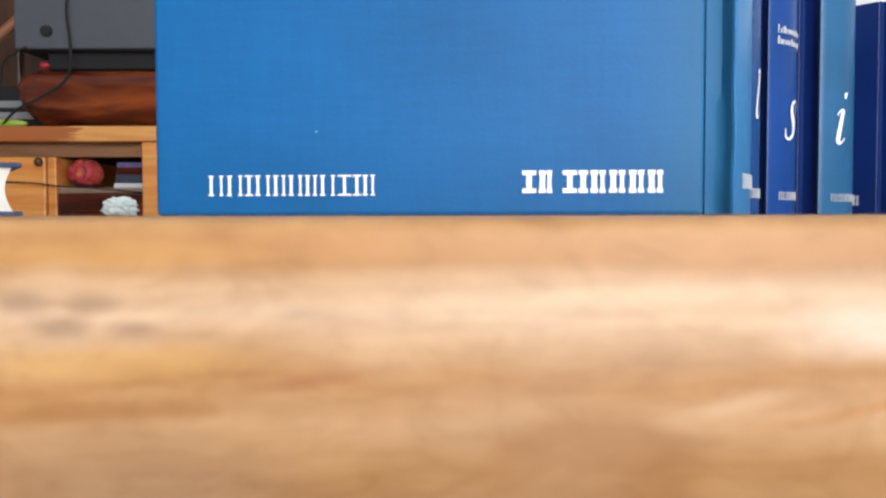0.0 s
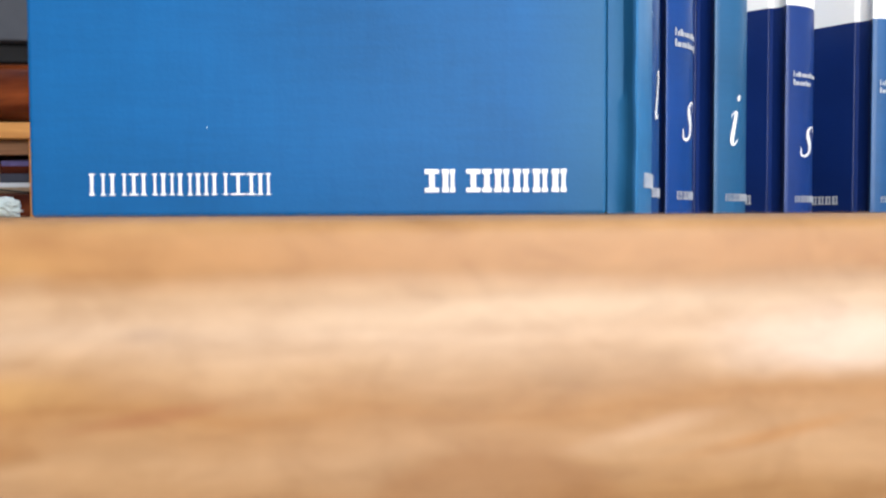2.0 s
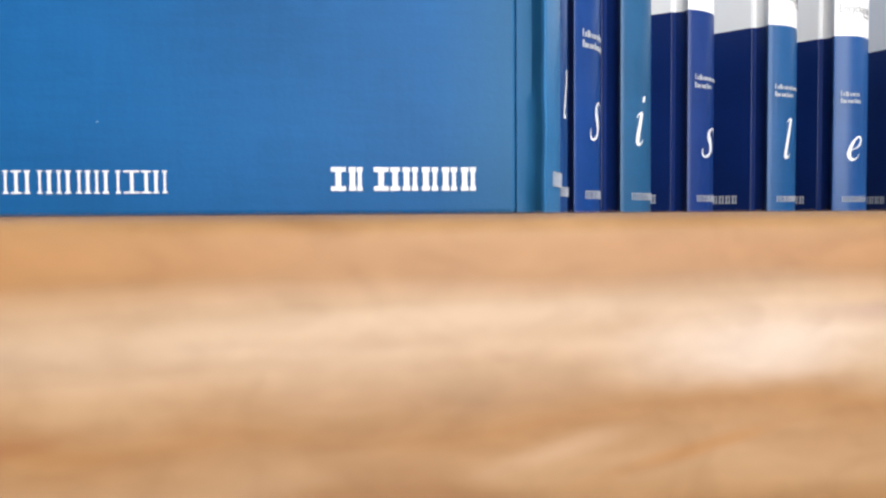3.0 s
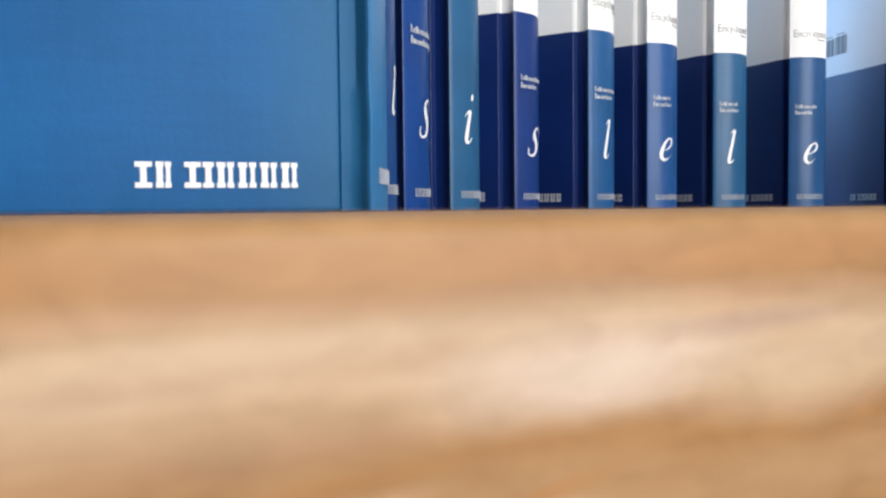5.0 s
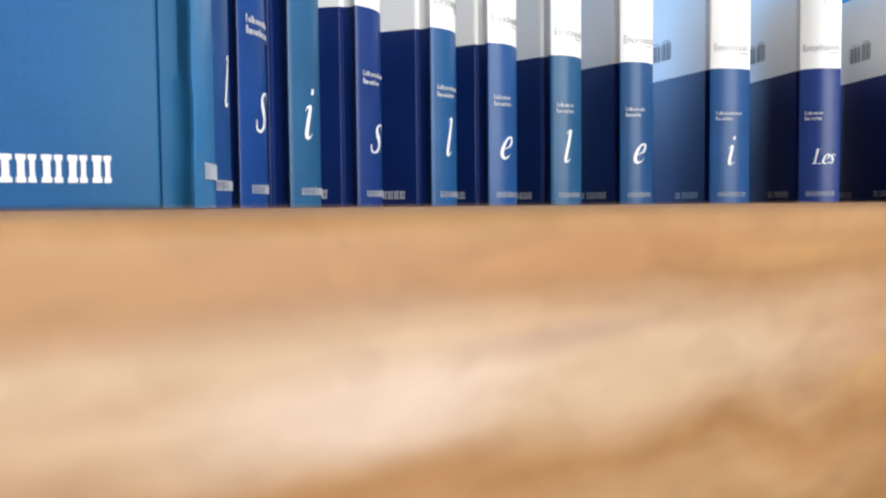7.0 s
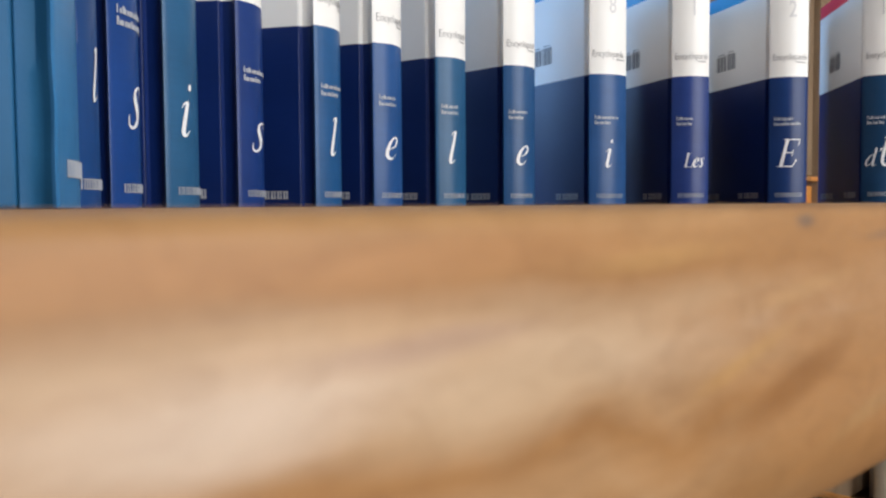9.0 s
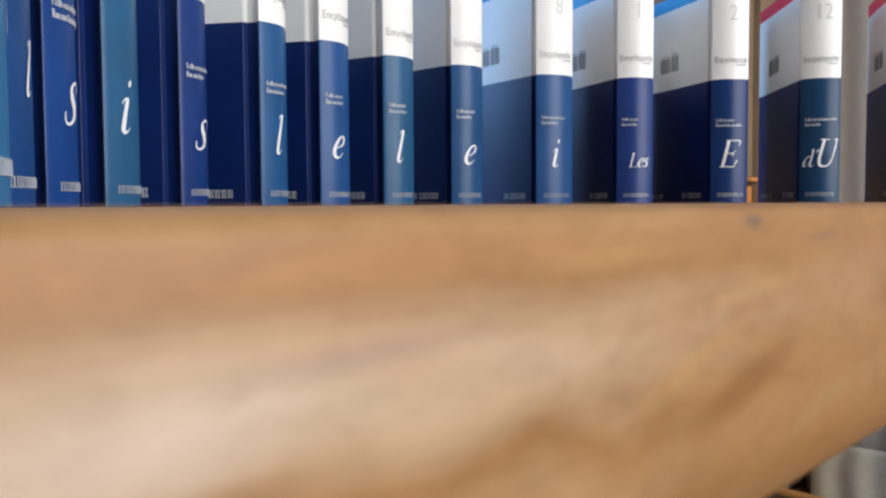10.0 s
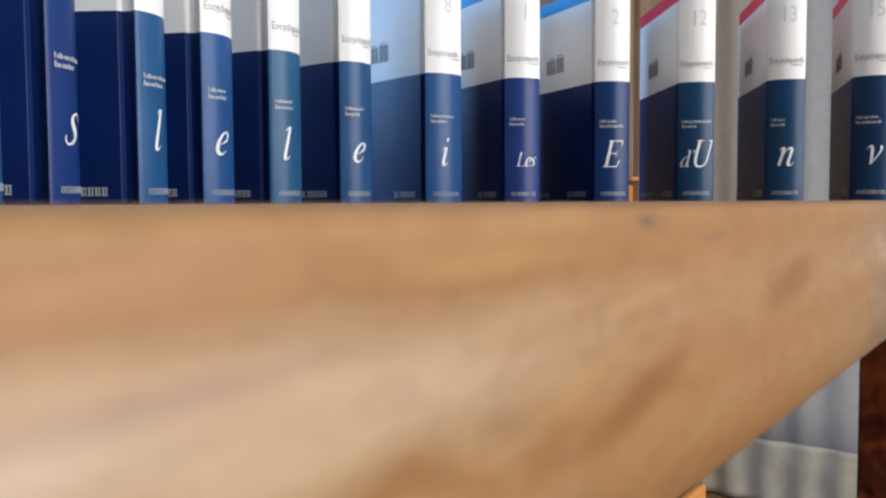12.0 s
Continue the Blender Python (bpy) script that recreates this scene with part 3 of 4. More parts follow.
def volume(place, chord, cover, spine_rgb, rim, letter, number, c, cover_rgb, label, size=0.0187, at=0.56, words=(0.5, 0.42), gloss=0.36, coat=0.04, bulge=0.0062, lz=0.0387, wz=0.082, faded=None, extra=0.0):
    """One bound volume standing upright, its back cover a little splayed. place: plan of its near spine edge; chord: the way its spine
    runs; cover: the way its back cover runs, both in degrees right of +y; extra: metres by which its joint is wider than usual."""
    a, b = radians(cover), radians(chord)
    near = Vector(place) - extra * Vector((math.sin(a), math.cos(a)))
    run = Vector(place) + c * Vector((math.sin(b), math.cos(b))) - near
    place, chord, c = near, math.degrees(math.atan2(run.x, run.y)), run.length
    groove, wide = 0.0085 + extra, WIDE + extra
    h, s = radians(chord - 90), radians(chord - 90 - cover)
    u, v = Vector((math.sin(h), math.cos(h), 0)), Vector((math.cos(h), -math.sin(h), 0))
    m = Matrix.Identity(4)
    m.col[0][:3], m.col[1][:3], m.col[2][:3], m.col[3][:3] = u, -v, (0, 0, 1), (place[0], place[1], TOP)
    b = thing("book", label, "book", "encyclopaedia volumes", m)
    board, case = cloth(cover_rgb, rim, gloss, coat, faded), cloth(spine_rgb, rim, 0.36, coat)
    bm = box(groove, wide, -0.003, 0, 0, TALL, 0.0012, 3)
    bmesh.ops.rotate(bm, cent=(0, 0, 0), matrix=Matrix.Rotation(s, 3, "Z"), verts=bm.verts)
    back = part("back_cover", bm, board, b)
    part("front_cover", box(groove, wide, -c, -c + 0.003, 0, TALL, 0.0009), board, b)
    bm = prism(spine_outline(c, bulge, s, groove), 0.0003, TALL - 0.0005)
    if faded:  # the much-handled volume: its joint is crinkled, most of all near the foot
        for k in range(1, 48):
            bmesh.ops.bisect_plane(bm, geom=bm.verts[:] + bm.edges[:] + bm.faces[:], plane_co=(0, 0, 0.005 * k * (0.4 + 0.6 * k / 48)), plane_no=(0, 0, 1))
        for vert in bm.verts:
            if -0.001 < vert.co.x < groove * 0.9 and vert.co.y > -0.008:
                worn = 0.00015 + 0.0006 * max(0.0, 1 - vert.co.z / 0.05)
                vert.co.x += worn * noise.noise(Vector((vert.co.x * 90, 3, vert.co.z * 70)))
                vert.co.y += worn * noise.noise(Vector((vert.co.x * 160, 7, vert.co.z * 110)))
    spine = part("spine", bm, case, b, smooth="angle")
    spine.data.materials.append(board)
    for face in spine.data.polygons:  # the cover's cloth runs over the joint to the spine's shoulder
        if face.center.x > groove * 0.1 and face.center.y > -c / 2:
            face.material_index = 1
    block = part("page_block", box(0.006, wide - 0.004, -c + 0.0035, -0.0038, 0.003, TALL - 0.003, 0.0006), PAPER, b)

    def on_spine(x, z):
        e = 0.02
        slope = (bulged(min(0.98, x + e), bulge) - bulged(max(0.02, x - e), bulge)) / (2 * e * c)
        along, out = Vector((slope, -1, 0)).normalized(), Vector((-1, -slope, 0)).normalized()
        f = Matrix.Identity(4)
        f.col[0][:3], f.col[1][:3], f.col[2][:3] = along, (0, 0, 1), out
        f.col[3][:3] = Vector((bulged(x, bulge), -c * x, z)) + out * 0.0003
        return f

    def wrapped(mesh, x0, z):
        """Lay flat print, x from 0, onto the round spine from the width x0 on."""
        cut = bmesh.new()
        cut.from_mesh(mesh)
        for k in range(-20, 40):
            bmesh.ops.bisect_plane(cut, geom=cut.verts[:] + cut.edges[:] + cut.faces[:], plane_co=(k * 0.0013 + 0.0002, 0, 0), plane_no=(1, 0, 0))
        cut.to_mesh(mesh)
        cut.free()
        for vert in mesh.vertices:
            f = on_spine(min(0.97, max(0.03, (x0 * c + vert.co.x) / c)), z + vert.co.y)
            vert.co = f.translation + f.col[2].to_3d() * vert.co.z
        return mesh

    def print_on_spine(name, mesh, x0, z):
        ob = new(name, wrapped(mesh, x0, z))
        ob.parent = spine
        return tagged(ob, kind="stuff" if name in ("imprint", "headword") else "")

    def text_mesh(name, text, high, mat, shear, narrow, align, bold=0.0):
        tmp = letters(text, high, mat, None, name, Matrix.Identity(4), shear, narrow, bold, align)
        me = tmp.data
        bpy.data.objects.remove(tmp)
        return me

    print_on_spine("volume_letter", italic_word(letter, size, 1.2 if letter == "s" and place[0] > 0.2 else 1.0), at, lz)
    if letter == "U":
        print_on_spine("volume_letter", italic_word("d'", 0.0122), 0.24, lz)
    print_on_spine("imprint", mesh_of("imprint", bar_mesh(imprint(THIN, c * 0.74, 0.004, 0.00055, 0.0004)), SOFT_INK), 0.14, 0.0072)
    lines = []
    for k, share in enumerate(words):
        n = max(3, round(c * share / 0.0017))
        z = 0.0056 - k * 0.0053
        for j in range(n):
            x = c * share * j / n
            lines += [(x, x + 0.0007 + 0.0004 * ((j * 7 + k) % 3), z, z + (0.0038 if j == 0 else 0.0034 if (j * 5 + k) % 7 == 3 else 0.0023))]
    if words:
        print_on_spine("headword", mesh_of("headword", bar_mesh(lines), SOFT_INK), 0.1, wz)
    title = text_mesh("title_word", "Encyclopædia", 0.0098, GREY_INK, 0.0, 0.69, "LEFT", -0.00012)
    print_on_spine("title_word", title, 0.04, 0.1505)
    print_on_spine("title_rule", mesh_of("title_rule", bar_mesh([(0, c * 0.26, 0, 0.001)]), GREY_INK), 0.66, 0.1475)
    if number:
        print_on_spine("volume_number", text_mesh("volume_number", number, 0.024, PALE_INK, 0.0, 0.75, "CENTER"), 0.55, 0.195)

    def on_cover(uu, z):
        f = Matrix.Identity(4)
        f.col[0][:3], f.col[1][:3], f.col[2][:3] = (-math.cos(s), -math.sin(s), 0), (0, 0, 1), (-math.sin(s), math.cos(s), 0)
        f.col[3][:3] = Vector((uu * math.cos(s) - 0.0002 * math.sin(s), uu * math.sin(s) + 0.0002 * math.cos(s), z))
        return f

    for name, key, uu, z in (("imprint", "thin_cover", 0.1425, 0.0055), ("imprint", "heavy_cover", 0.0566, 0.006), ("barcode", "barcode", 0.1025 if rim is BLUE_RIM else 0.1155, 0.1535)):
        ob = new(name, MARKS[key if faded else key.replace("_cover", "_soft")])
        ob.parent = back
        ob.matrix_local = on_cover(uu + extra, z)
        tagged(ob, kind="stuff")
    if faded:
        fleck = part("speck", bar_mesh([(-0.00012, 0.00012, -0.00018, 0.00018)]), SOFT_INK, back, "tiny pale speck on the cloth")
        fleck.matrix_local = on_cover(0.111, 0.0228)
    return b


# place, chord, cover, spine colour, rim, letter, number, thickness, look, words, share of the spine where the letter stands
VOLUMES = [
    ((0.0774, 0.2190), 22, -86, (0.0330, 0.1552, 0.3432), BLUE_RIM, "i", "", 0.038, "teal-blue clothbound", (), 0.62),
    ((0.1144, 0.3404), 40, -66, (0.0096, 0.0526, 0.1906), BLUE_RIM, "l", "", 0.038, "blue-grey clothbound", (), 0.55),
    ((0.156, 0.4025), 39.4, -56, (0.0069, 0.0465, 0.2074), BLUE_RIM, "s", "", 0.038, "bright royal-blue", (0.6, 0.75), 0.42),
    ((0.2019, 0.4531), 54.6, -48, (0.0193, 0.0930, 0.2059), BLUE_RIM, "i", "", 0.038, "teal-blue", (), 0.31),
    ((0.279, 0.518), 58, -43, (0.0076, 0.0332, 0.1618), BLUE_RIM, "s", "", 0.038, "indigo-blue", (0.72, 0.45), 0.46),
    ((0.358, 0.549), 70, -33.5, (0.0142, 0.0812, 0.2229), BLUE_RIM, "l", "", 0.037, "steel-blue", (0.7, 0.5), 0.4),
    ((0.431, 0.574), 84, -26.5, (0.0151, 0.0719, 0.2306), BLUE_RIM, "e", "", 0.036, "mid-blue", (0.45, 0.5), 0.43),
    ((0.514, 0.589), 94, -12.5, (0.0194, 0.0906, 0.1998), BLUE_RIM, "l", "", 0.036, "grey-teal", (0.48, 0.5), 0.37),
    ((0.595, 0.579), 101, -1, (0.0173, 0.0719, 0.1922), BLUE_RIM, "e", "", 0.035, "slate-blue", (0.55, 0.42), 0.48),
    ((0.701, 0.560), 111, 13, (0.0182, 0.0731, 0.2161), BLUE_RIM, "i", "8", 0.042, "slate-blue", (0.62, 0.4), 0.44),
    ((0.784, 0.5165), 131, 24, (0.0152, 0.0381, 0.1711), BLUE_RIM, "Les", "1", 0.037, "violet-navy", (0.42, 0.42), 0.58),
    ((0.8705, 0.4533), 138, 28.5, (0.0060, 0.0293, 0.1261), BLUE_RIM, "E", "2", 0.037, "navy-blue", (0.5, 0.72), 0.46),
    ((0.9376, 0.3846), 151, 50.5, (0.0072, 0.0417, 0.1084), RED_RIM, "U", "12", 0.038, "dark teal-navy", (0.85, 0.42), 0.66),
    ((0.9834, 0.3004), 160, 61, (0.0072, 0.0417, 0.1084), RED_RIM, "n", "13", 0.037, "dark teal-navy", (0.38, 0.4), 0.54),
    ((1.0162, 0.2204), 170, 70, (0.0060, 0.0305, 0.0917), RED_RIM, "v", "15", 0.038, "dark navy", (0.55, 0.65), 0.55),
]
JOINT = {"teal-blue clothbound": -0.001, "bright royal-blue": 0.001, "teal-blue": 0.003, "indigo-blue": 0.003, "steel-blue": 0.004, "mid-blue": 0.004, "grey-teal": 0.0035}
for place, chord, cover, rgb, rim, letter, number, c, kind, words, at in VOLUMES:
    first = place[0] < 0.1
    rim_word = "red" if rim is RED_RIM else "blue"
    volume(place, chord, cover, rgb, rim, letter, number, c, (0.007, 0.09, 0.255) if first else NAVY,
           f"{kind} encyclopaedia volume, white above, {rim_word} rim, standing on table",
           size={"s": 0.0203, "Les": 0.0099, "U": 0.0198, "n": 0.0203, "v": 0.0203, "E": 0.0195}.get(letter, 0.012 if first else 0.0135 if place[0] < 0.13 else 0.0187), lz=0.041 if place[0] < 0.13 else 0.0365 if letter == "s" else 0.0387, at=at, words=words,
           gloss=0.48 if first else 0.41, coat=0.0 if first else 0.04, bulge=0.003 if first else 0.0062, extra=JOINT.get(kind, 0.0),
           faded=(0.022, 0.105, 0.2) if first else None)

# ---- the rest of the table ----
lie = Matrix.Translation((-0.303, 0.6, 0)) @ Matrix.Rotation(radians(33), 4, "Z") @ Matrix.Translation((0.303, -0.6, 0))
lying = thing("lying_book", "thick white-paged book with blue covers lying flat on the table", "book", "", lie)
part("cover", box(-0.47, -0.303, 0.6, 0.84, TOP, TOP + 0.0035, 0.0008), LYING_BLUE, lying, "blue cover")
part("cover", box(-0.47, -0.303, 0.6, 0.84, TOP + 0.035, TOP + 0.0385, 0.0008), LYING_BLUE, lying, "blue cover")
fore = [(-0.466, 0.0035)] + [(-0.309 - 0.005 * math.sin(math.pi * k / 8), 0.0035 + 0.0315 * k / 8) for k in range(9)] + [(-0.466, 0.035)]
bm = prism([(x, z) for x, z in fore], -0.836, -0.604)
bmesh.ops.rotate(bm, cent=(0, 0, 0), matrix=Matrix.Rotation(radians(90), 3, "X"), verts=bm.verts)
bmesh.ops.translate(bm, vec=(0, 0, TOP), verts=bm.verts)
part("page_block", bm, PAPER, lying)


def crumpled(name, centre, r, seed, mat, flat=0.5):
    bm = bmesh.new()
    bmesh.ops.create_icosphere(bm, subdivisions=4, radius=1)
    for vert in bm.verts:
        n = noise.fractal(vert.co * 1.6 + Vector((seed, 0, 0)), 1.0, 2.0, 4)
        ridge = abs(noise.noise(vert.co * 4.0 + Vector((0, seed, 0))))
        vert.co *= 0.8 + 0.3 * n + 0.35 * ridge
        vert.co.z = max(vert.co.z, -0.75)
        vert.co = Vector((vert.co.x * r, vert.co.y * r * 0.8, vert.co.z * r * flat))
    low = min(vert.co.z for vert in bm.verts)
    bmesh.ops.translate(bm, vec=(centre[0], centre[1], centre[2] - low), verts=bm.verts)
    return part(name, bm, mat)


TISSUE = plain("white_tissue", (0.6, 0.66, 0.63), 0.9, 0, 0.08, 80)
tagged(crumpled("crumpled_tissue", (-0.272, 0.7, TOP), 0.017, 3, TISSUE, 0.55), "crumpled white paper tissue lying on the table", "tissue")

# ---- shelf unit and the things on it ----
FACE = 1.5  # its front
shelf = thing("shelf_unit", "orange pine shelf unit with cupboard and drawer", "shelf")
part("top_board", box(-1.3, -0.15, FACE, FACE + 0.42, TOP + 0.134, TOP + 0.162, 0.003), WOOD_STAINED, shelf, "pine board with a redder stain at one end")
part("rail", box(-1.28, -0.2, FACE + 0.03, FACE + 0.05, TOP + 0.108, TOP + 0.134, 0.002), WOOD_BROWN, shelf, "brown rail under the top")
part("post", box(-0.5425, -0.505, FACE + 0.002, FACE + 0.04, 0, TOP + 0.133, 0.003), WOOD_ORANGE, shelf)
part("post", box(-1.28, -1.24, FACE + 0.002, FACE + 0.04, 0, TOP + 0.133, 0.003), WOOD_ORANGE, shelf)
part("side_panel", box(-0.7165, -0.7005, FACE + 0.01, FACE + 0.4, 0.05, TOP + 0.107, 0.002), WOOD_ORANGE, shelf)
door = part("cupboard_door", box(-1.23, -0.7185, FACE + 0.006, FACE + 0.026, 0.06, TOP + 0.107, 0.003), WOOD_ORANGE, shelf)
bm = bmesh.new()
bmesh.ops.create_uvsphere(bm, u_segments=16, v_segments=10, radius=0.008)
bmesh.ops.translate(bm, vec=(-0.7275, FACE, TOP + 0.098), verts=bm.verts)
part("knob", bm, WOOD_DARK, door, "small dark knob", True)
part("shelf_board", box(-0.7, -0.543, FACE + 0.02, FACE + 0.4, TOP + 0.042, TOP + 0.052, 0.001), WOOD_TAN, shelf)
part("drawer", box(-0.7, -0.543, FACE + 0.012, FACE + 0.032, 0.35, TOP + 0.041, 0.003), WOOD_RED, shelf, "red-brown drawer front")
part("back_panel", box(-1.28, -0.2, FACE + 0.4, FACE + 0.41, 0.05, TOP + 0.133), WOOD_DARK, shelf)
part("side_panel", box(-0.52, -0.505, FACE + 0.041, FACE + 0.4, 0.05, TOP + 0.107, 0.002), WOOD_ORANGE, shelf)

RED_CLOTH, m_nodes, m_links, m_b = material("red_patterned_cloth", 0.7)
pat = noise_of(m_nodes, m_links, mapped(m_nodes, m_links, (1, 1, 0.6)), 48, 2, 0.5, 2.0)
m_links.new(ramp_of(m_nodes, m_links, pat.outputs[0], [(0.36, (0.1, 0.01, 0.02)), (0.46, (0.4, 0.025, 0.04)), (0.58, (0.42, 0.05, 0.04)), (0.64, (0.5, 0.2, 0.04)), (0.72, (0.45, 0.35, 0.3))]).outputs[0], m_b.inputs["Base Color"])
bm = bmesh.new()
bmesh.ops.create_uvsphere(bm, u_segments=32, v_segments=20, radius=1)
for vert in bm.verts:
    vert.co *= 1 + 0.05 * noise.noise(vert.co * 2.5) - 0.04 * abs(math.sin(3 * math.atan2(vert.co.y, vert.co.x)))
bmesh.ops.scale(bm, vec=(0.0335, 0.033, 0.028), verts=bm.verts)
bmesh.ops.translate(bm, vec=(-0.667, FACE + 0.056, TOP + 0.0795), verts=bm.verts)
tagged(part("cloth_ball", bm, RED_CLOTH, smooth=True), "soft red and orange patterned ball on the shelf", "ball")
WHITE_CARD = plain("white_card", (0.6, 0.62, 0.66), 0.7, 0, 0.05, 40)
DARK_BLUE = plain("dark_blue_cover", (0.03, 0.035, 0.06), 0.6, 0, 0.2, 60)
VIOLET = plain("violet_cover", (0.1, 0.08, 0.22), 0.6, 0, 0.3, 60)
z = TOP + 0.052
for name, tall, mat, label, x0 in (("paper_stack", 0.009, WHITE_CARD, "stack of white paper lying on the shelf", -0.612), ("flat_book", 0.016, DARK_BLUE, "dark blue book lying on white paper", -0.609),
                                   ("flat_book", 0.013, WOOD_RED, "brown book lying in a pile", -0.607), ("flat_book", 0.01, VIOLET, "violet and black book on top of a pile", -0.606)):
    ob = thing(name, label, "book" if name == "flat_book" else "paper")
    part("cover" if name == "flat_book" else "sheets", box(x0, -0.548, FACE + 0.05, FACE + 0.25, z, z + tall, 0.001), mat, ob)
    z += tall

# polished wooden case with a rounded end and swelling sides


def case_outline(inset):
    """The case seen from the front, above the board: an egg-shaped end, then straight on."""
    low = [(-0.711 - (0.079 - inset) * math.sin(a), 0.076 - (0.074 - inset) * math.cos(a)) for a in np.linspace(0, math.pi / 2, 14)]
    high = [(-0.738 - (0.052 - inset) * math.cos(a), 0.076 + (0.037 - inset) * math.sin(a)) for a in np.linspace(0.12, math.pi / 2, 12)]
    return [(-0.26, 0.002 + inset)] + low + high + [(-0.26, 0.113 - inset)]


def swelling_case(front, rear):
    bm = bmesh.new()
    rings = []
    for y, inset in ((front, 0.034), (front + 0.003, 0.025), (front + 0.009, 0.016), (front + 0.02, 0.008), (front + 0.036, 0.003), (front + 0.055, 0.0), (rear, 0.0)):
        rings.append([bm.verts.new((x, y, TOP + 0.16 + z)) for x, z in case_outline(inset)])
    for a, b in zip(rings, rings[1:]):
        for k in range(len(a)):
            bm.faces.new((a[k], a[(k + 1) % len(a)], b[(k + 1) % len(a)], b[k]))
    bm.faces.new(rings[0])
    bm.faces.new(rings[-1][::-1])
    return bm


case = thing("wooden_case", "polished red-brown wooden case with a rounded end", "case")
part("hull", swelling_case(FACE + 0.02, FACE + 0.33), WOOD_RED, case, smooth="angle")

device = thing("grey_device", "grey plastic electronic device on the wooden case", "device")
base_z = TOP + 0.273
part("plinth", box(-0.735, -0.3, FACE + 0.06, FACE + 0.3, base_z, base_z + 0.032, 0.003), BLACK_RUBBER, device, "black base")
body = part("housing", box(-0.782, -0.28, FACE + 0.03, FACE + 0.32, base_z + 0.032, base_z + 0.2, 0.004, 3), GREY_PLASTIC, device)
bm = bmesh.new()
bmesh.ops.create_cone(bm, cap_ends=True, segments=24, radius1=0.011, radius2=0.01, depth=0.006)
bmesh.ops.rotate(bm, cent=(0, 0, 0), matrix=Matrix.Rotation(radians(90), 3, "X"), verts=bm.verts)
bmesh.ops.translate(bm, vec=(-0.722, FACE + 0.028, base_z + 0.064), verts=bm.verts)
part("button", bm, BLACK_RUBBER, body, "round dark button")
RED_PLASTIC = plain("red_plastic", (0.4, 0.02, 0.04), 0.4, 0, 0.1)
bm = bmesh.new()
bmesh.ops.create_uvsphere(bm, u_segments=16, v_segments=10, radius=0.009)
bmesh.ops.scale(bm, vec=(1, 0.8, 0.7), verts=bm.verts)
bmesh.ops.translate(bm, vec=(-0.738, FACE + 0.055, TOP + 0.279), verts=bm.verts)
tagged(part("red_cap", bm, RED_PLASTIC, smooth=True), "small red plastic cap on the wooden case", "cap")


def tube(name, points, radius, mat, label, category):
    c = bpy.data.curves.new(name, "CURVE")
    c.dimensions, c.bevel_depth, c.bevel_resolution, c.resolution_u = "3D", radius, 3, 8
    sp = c.splines.new("BEZIER")
    sp.bezier_points.add(len(points) - 1)
    for p, q in zip(sp.bezier_points, points):
        p.co, p.handle_left_type, p.handle_right_type = q, "AUTO", "AUTO"
    tmp = bpy.data.objects.new(name, c)
    me = bpy.data.meshes.new_from_object(tmp)
    bpy.data.objects.remove(tmp)
    me.materials.clear()
    me.materials.append(mat)
    return tagged(new(name, me), label, category)


tube("cable", [(-0.67, FACE + 0.03, base_z + 0.2), (-0.676, FACE + 0.01, base_z + 0.1), (-0.668, FACE + 0.005, base_z + 0.02), (-0.678, FACE + 0.01, TOP + 0.25), (-0.72, FACE, TOP + 0.215), (-0.765, FACE, TOP + 0.19), (-0.8, FACE + 0.02, TOP + 0.168)],
     0.0024, BLACK_RUBBER, "black cable hanging over the wooden case", "cable")
tube("cord", [(-0.755, FACE + 0.02, base_z + 0.035), (-0.775, FACE + 0.02, base_z + 0.022), (-0.8, FACE + 0.03, base_z + 0.01), (-0.812, FACE + 0.04, base_z - 0.03)],
     0.002, BLACK_RUBBER, "thin black cord behind the wooden case", "cord")
tube("wooden_stick", [(-1.05, FACE + 0.3, TOP + 0.29), (-0.97, FACE + 0.3, TOP + 0.37), (-0.9, FACE + 0.3, TOP + 0.43)],
     0.011, WOOD_STICK, "reddish wooden stick leaning behind the grey device", "stick")
tube("cord", [(-0.83, FACE - 0.004, TOP + 0.062), (-0.74, FACE - 0.006, TOP + 0.06), (-0.69, FACE - 0.004, TOP + 0.054), (-0.62, FACE + 0.005, TOP + 0.05), (-0.545, FACE + 0.015, TOP + 0.0425)],
     0.0014, BLACK_RUBBER, "thin dark cord hung along the shelf front", "cord")
LIGHT_GREY = plain("light_grey_plastic", (0.22, 0.225, 0.23), 0.5, 0, 0.05)
z = TOP + 0.162
for name, tall, mat, right, label in (("black_box", 0.026, BLACK_RUBBER, -0.735, "flat black device lying on the shelf unit"), ("grey_tray", 0.014, LIGHT_GREY, -0.772, "white plastic tray in a pile"),
                                      ("black_box", 0.008, BLACK_RUBBER, -0.775, "thin black box in a pile"), ("grey_tray", 0.014, LIGHT_GREY, -0.785, "light grey plastic tray in a pile"), ("black_box", 0.028, BLACK_RUBBER, -0.795, "black box on top of a pile")):
    ob = thing(name, label, "box")
    part("casing", box(-1.0, right, FACE + 0.12, FACE + 0.34, z, z + tall, 0.002), mat, ob)
    z += tall
GREEN = plain("yellow_green_skin", (0.3, 0.42, 0.06), 0.45, 0, 0.15, 30)
bm = bmesh.new()
bmesh.ops.create_uvsphere(bm, u_segments=24, v_segments=16, radius=1)
bmesh.ops.scale(bm, vec=(0.036, 0.012, 0.008), verts=bm.verts)
bmesh.ops.translate(bm, vec=(-0.796, FACE + 0.03, TOP + 0.1698), verts=bm.verts)
tagged(part("green_toy", bm, GREEN, smooth=True), "small yellow-green object on the shelf unit", "toy")

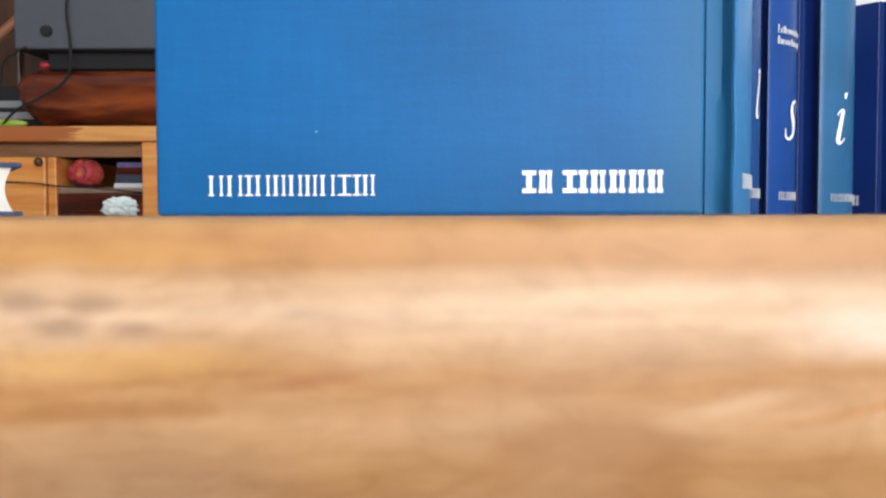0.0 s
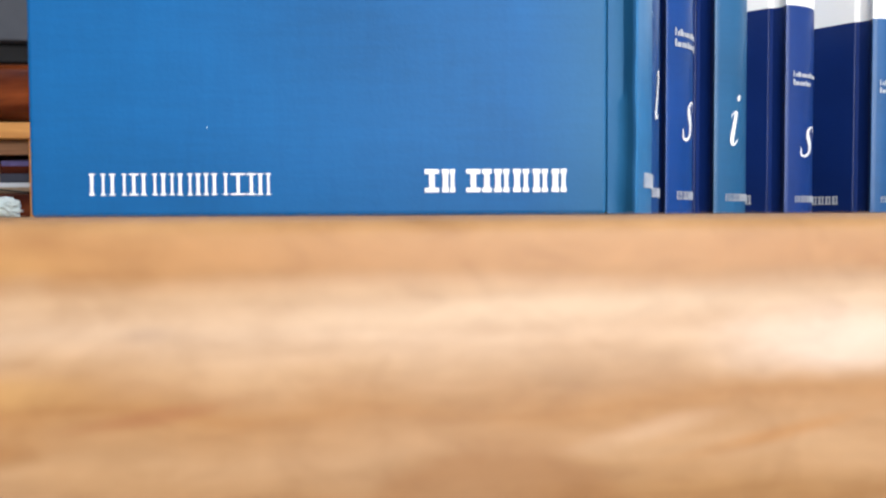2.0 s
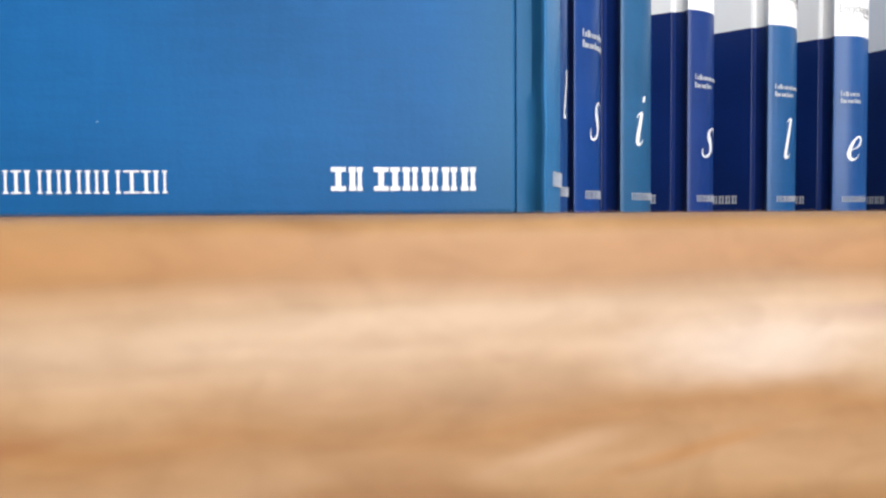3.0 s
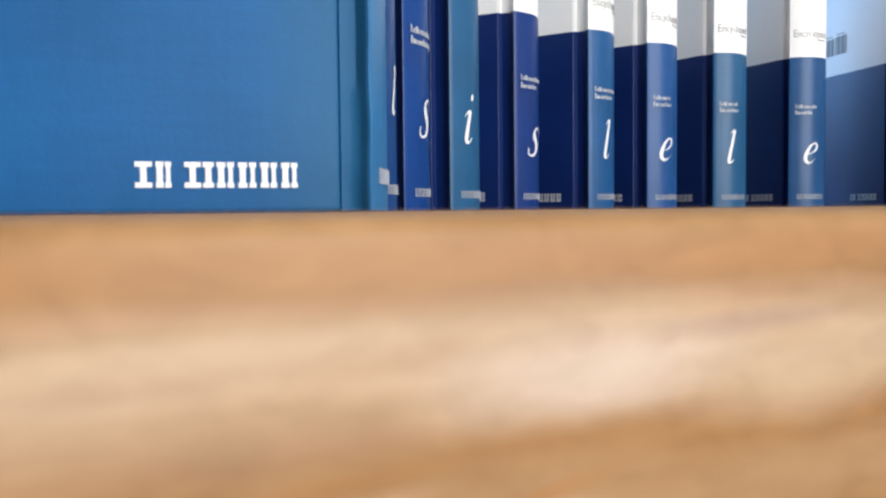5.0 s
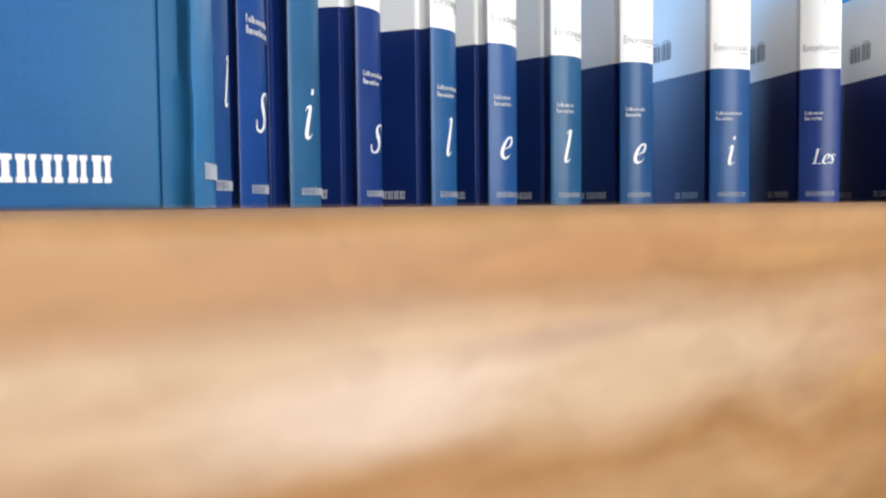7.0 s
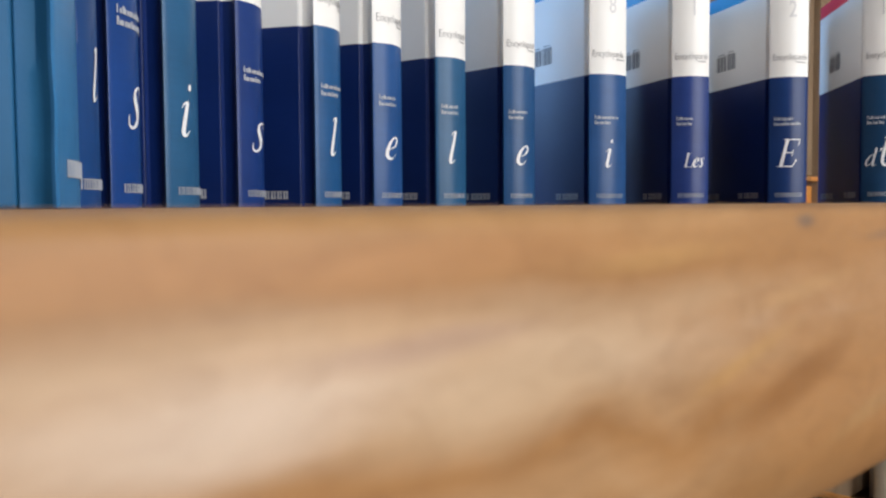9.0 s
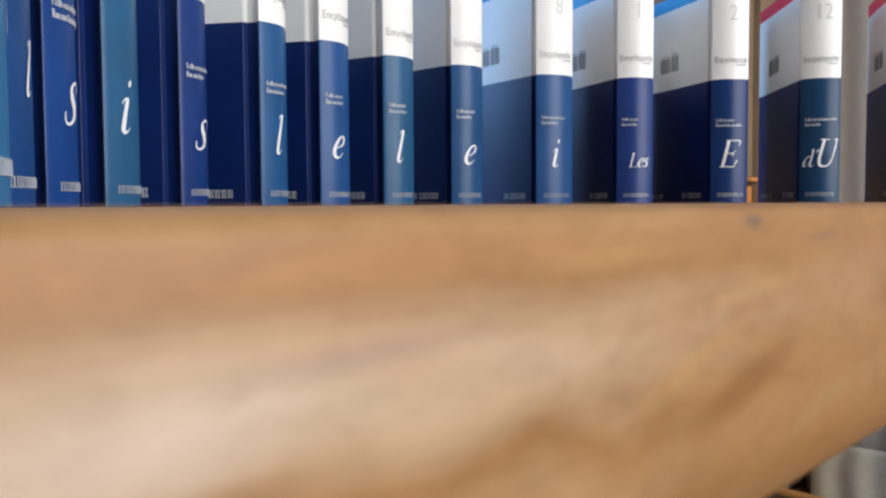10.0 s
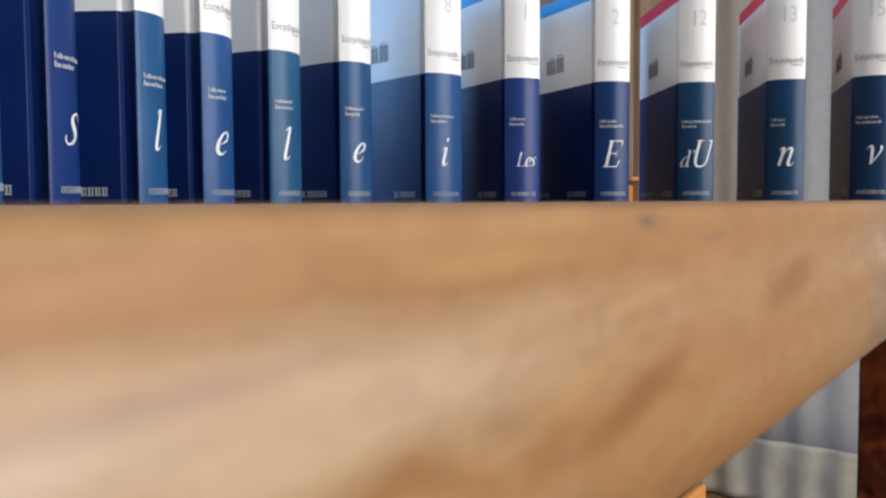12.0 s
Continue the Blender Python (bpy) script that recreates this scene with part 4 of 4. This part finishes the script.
cupboard = thing("dark_cupboard", "tall dark brown wooden cupboard behind the shelf", "cupboard")
part("carcass", box(-2.0, -0.5, FACE + 0.5, FACE + 0.85, 0, 2.1, 0.004), WOOD_DARK, cupboard)
for k in range(3):
    part("door", box(-1.98 + 0.495 * k, -1.495 + 0.495 * k, FACE + 0.48, FACE + 0.499, 0.08, 2.05, 0.004), WOOD_DARK, cupboard)

# ---- far side: wardrobe, curtain, stool ----
wardrobe = thing("wardrobe", "tan wooden wardrobe with pine drawers below", "wardrobe")
part("carcass", box(1.92, 2.29, 0.86, 2.3, 0.02, 2.05, 0.003), WOOD_TAN, wardrobe)
for k in range(2):
    part("door", box(1.895, 1.919, 0.875 + 0.72 * k, 1.575 + 0.72 * k, TOP + 0.062, 2.03, 0.003), WOOD_TAN, wardrobe)
    for j in range(3):
        d = part("drawer", box(1.895, 1.919, 0.875 + 0.72 * k, 1.575 + 0.72 * k, TOP - 0.69 + 0.245 * j, TOP - 0.45 + 0.245 * j, 0.003), WOOD_ORANGE, wardrobe, "pine drawer front")
part("ledge", box(1.88, 1.919, 0.86, 2.3, TOP + 0.05, TOP + 0.06, 0.002), WOOD_ORANGE, wardrobe, "narrow pine ledge")


def curtain(name, x, y0, y1, z0, z1, folds, deep, mat, label, seed):
    bm = bmesh.new()
    n, rows = folds * 12, 10
    grid = []
    for i in range(n + 1):
        a = i / n
        col = []
        for j in range(rows + 1):
            b = j / rows
            w = math.sin(2 * math.pi * folds * a + 1.2 * noise.noise(Vector((a * 6, b * 1.5, seed))))
            col.append(bm.verts.new((x + deep * w * (1 - 0.25 * b) + 0.01 * noise.noise(Vector((a * 9, b * 2, seed + 5))), y0 + (y1 - y0) * a, z0 + (z1 - z0) * b)))
        grid.append(col)
    for i in range(n):
        for j in range(rows):
            bm.faces.new((grid[i][j], grid[i + 1][j], grid[i + 1][j + 1], grid[i][j + 1]))
    back = bmesh.ops.extrude_face_region(bm, geom=bm.faces[:])
    bmesh.ops.translate(bm, vec=(0.003, 0, 0), verts=[g for g in back["geom"] if isinstance(g, bmesh.types.BMVert)])
    return tagged(part(name, bm, mat, smooth=True), label, "curtain")


curtain("curtain", 2.19, -0.9, 0.84, 0.012, 2.35, 19, 0.003, CURTAIN, "light grey cloth curtain hanging in folds", 1)
curtain("floor_cloth", 2.11, -0.5, 0.8, 0.006, 0.165, 15, 0.005, CREAM, "cream cloth standing in folds before the curtain", 8)
rail = tube("curtain_rail", [(2.2, -1.0, 2.36), (2.2, 0.0, 2.36), (2.2, 0.85, 2.36)], 0.012, WOOD_DARK, "dark wooden curtain rail", "rail")

stool = thing("stool", "low pine stool with a dark seat under the table", "stool")
part("seat", box(0.872, 1.148, 0.437, 0.713, 0.33, 0.35, 0.006), WOOD_DARK, stool, "dark brown seat")
for x0, x1, y0, y1 in ((0.872, 1.148, 0.424, 0.436), (1.1485, 1.16, 0.424, 0.726), (0.86, 0.8715, 0.424, 0.726), (0.872, 1.148, 0.714, 0.726)):
    part("edge_rail", box(x0, x1, y0, y1, 0.322, 0.356, 0.005), WOOD_ORANGE, stool, "orange pine rail")
for x in (0.875, 1.115):
    for y in (0.44, 0.68):
        part("leg", box(x, x + 0.03, y, y + 0.03, 0, 0.329, 0.003), WOOD_ORANGE, stool)
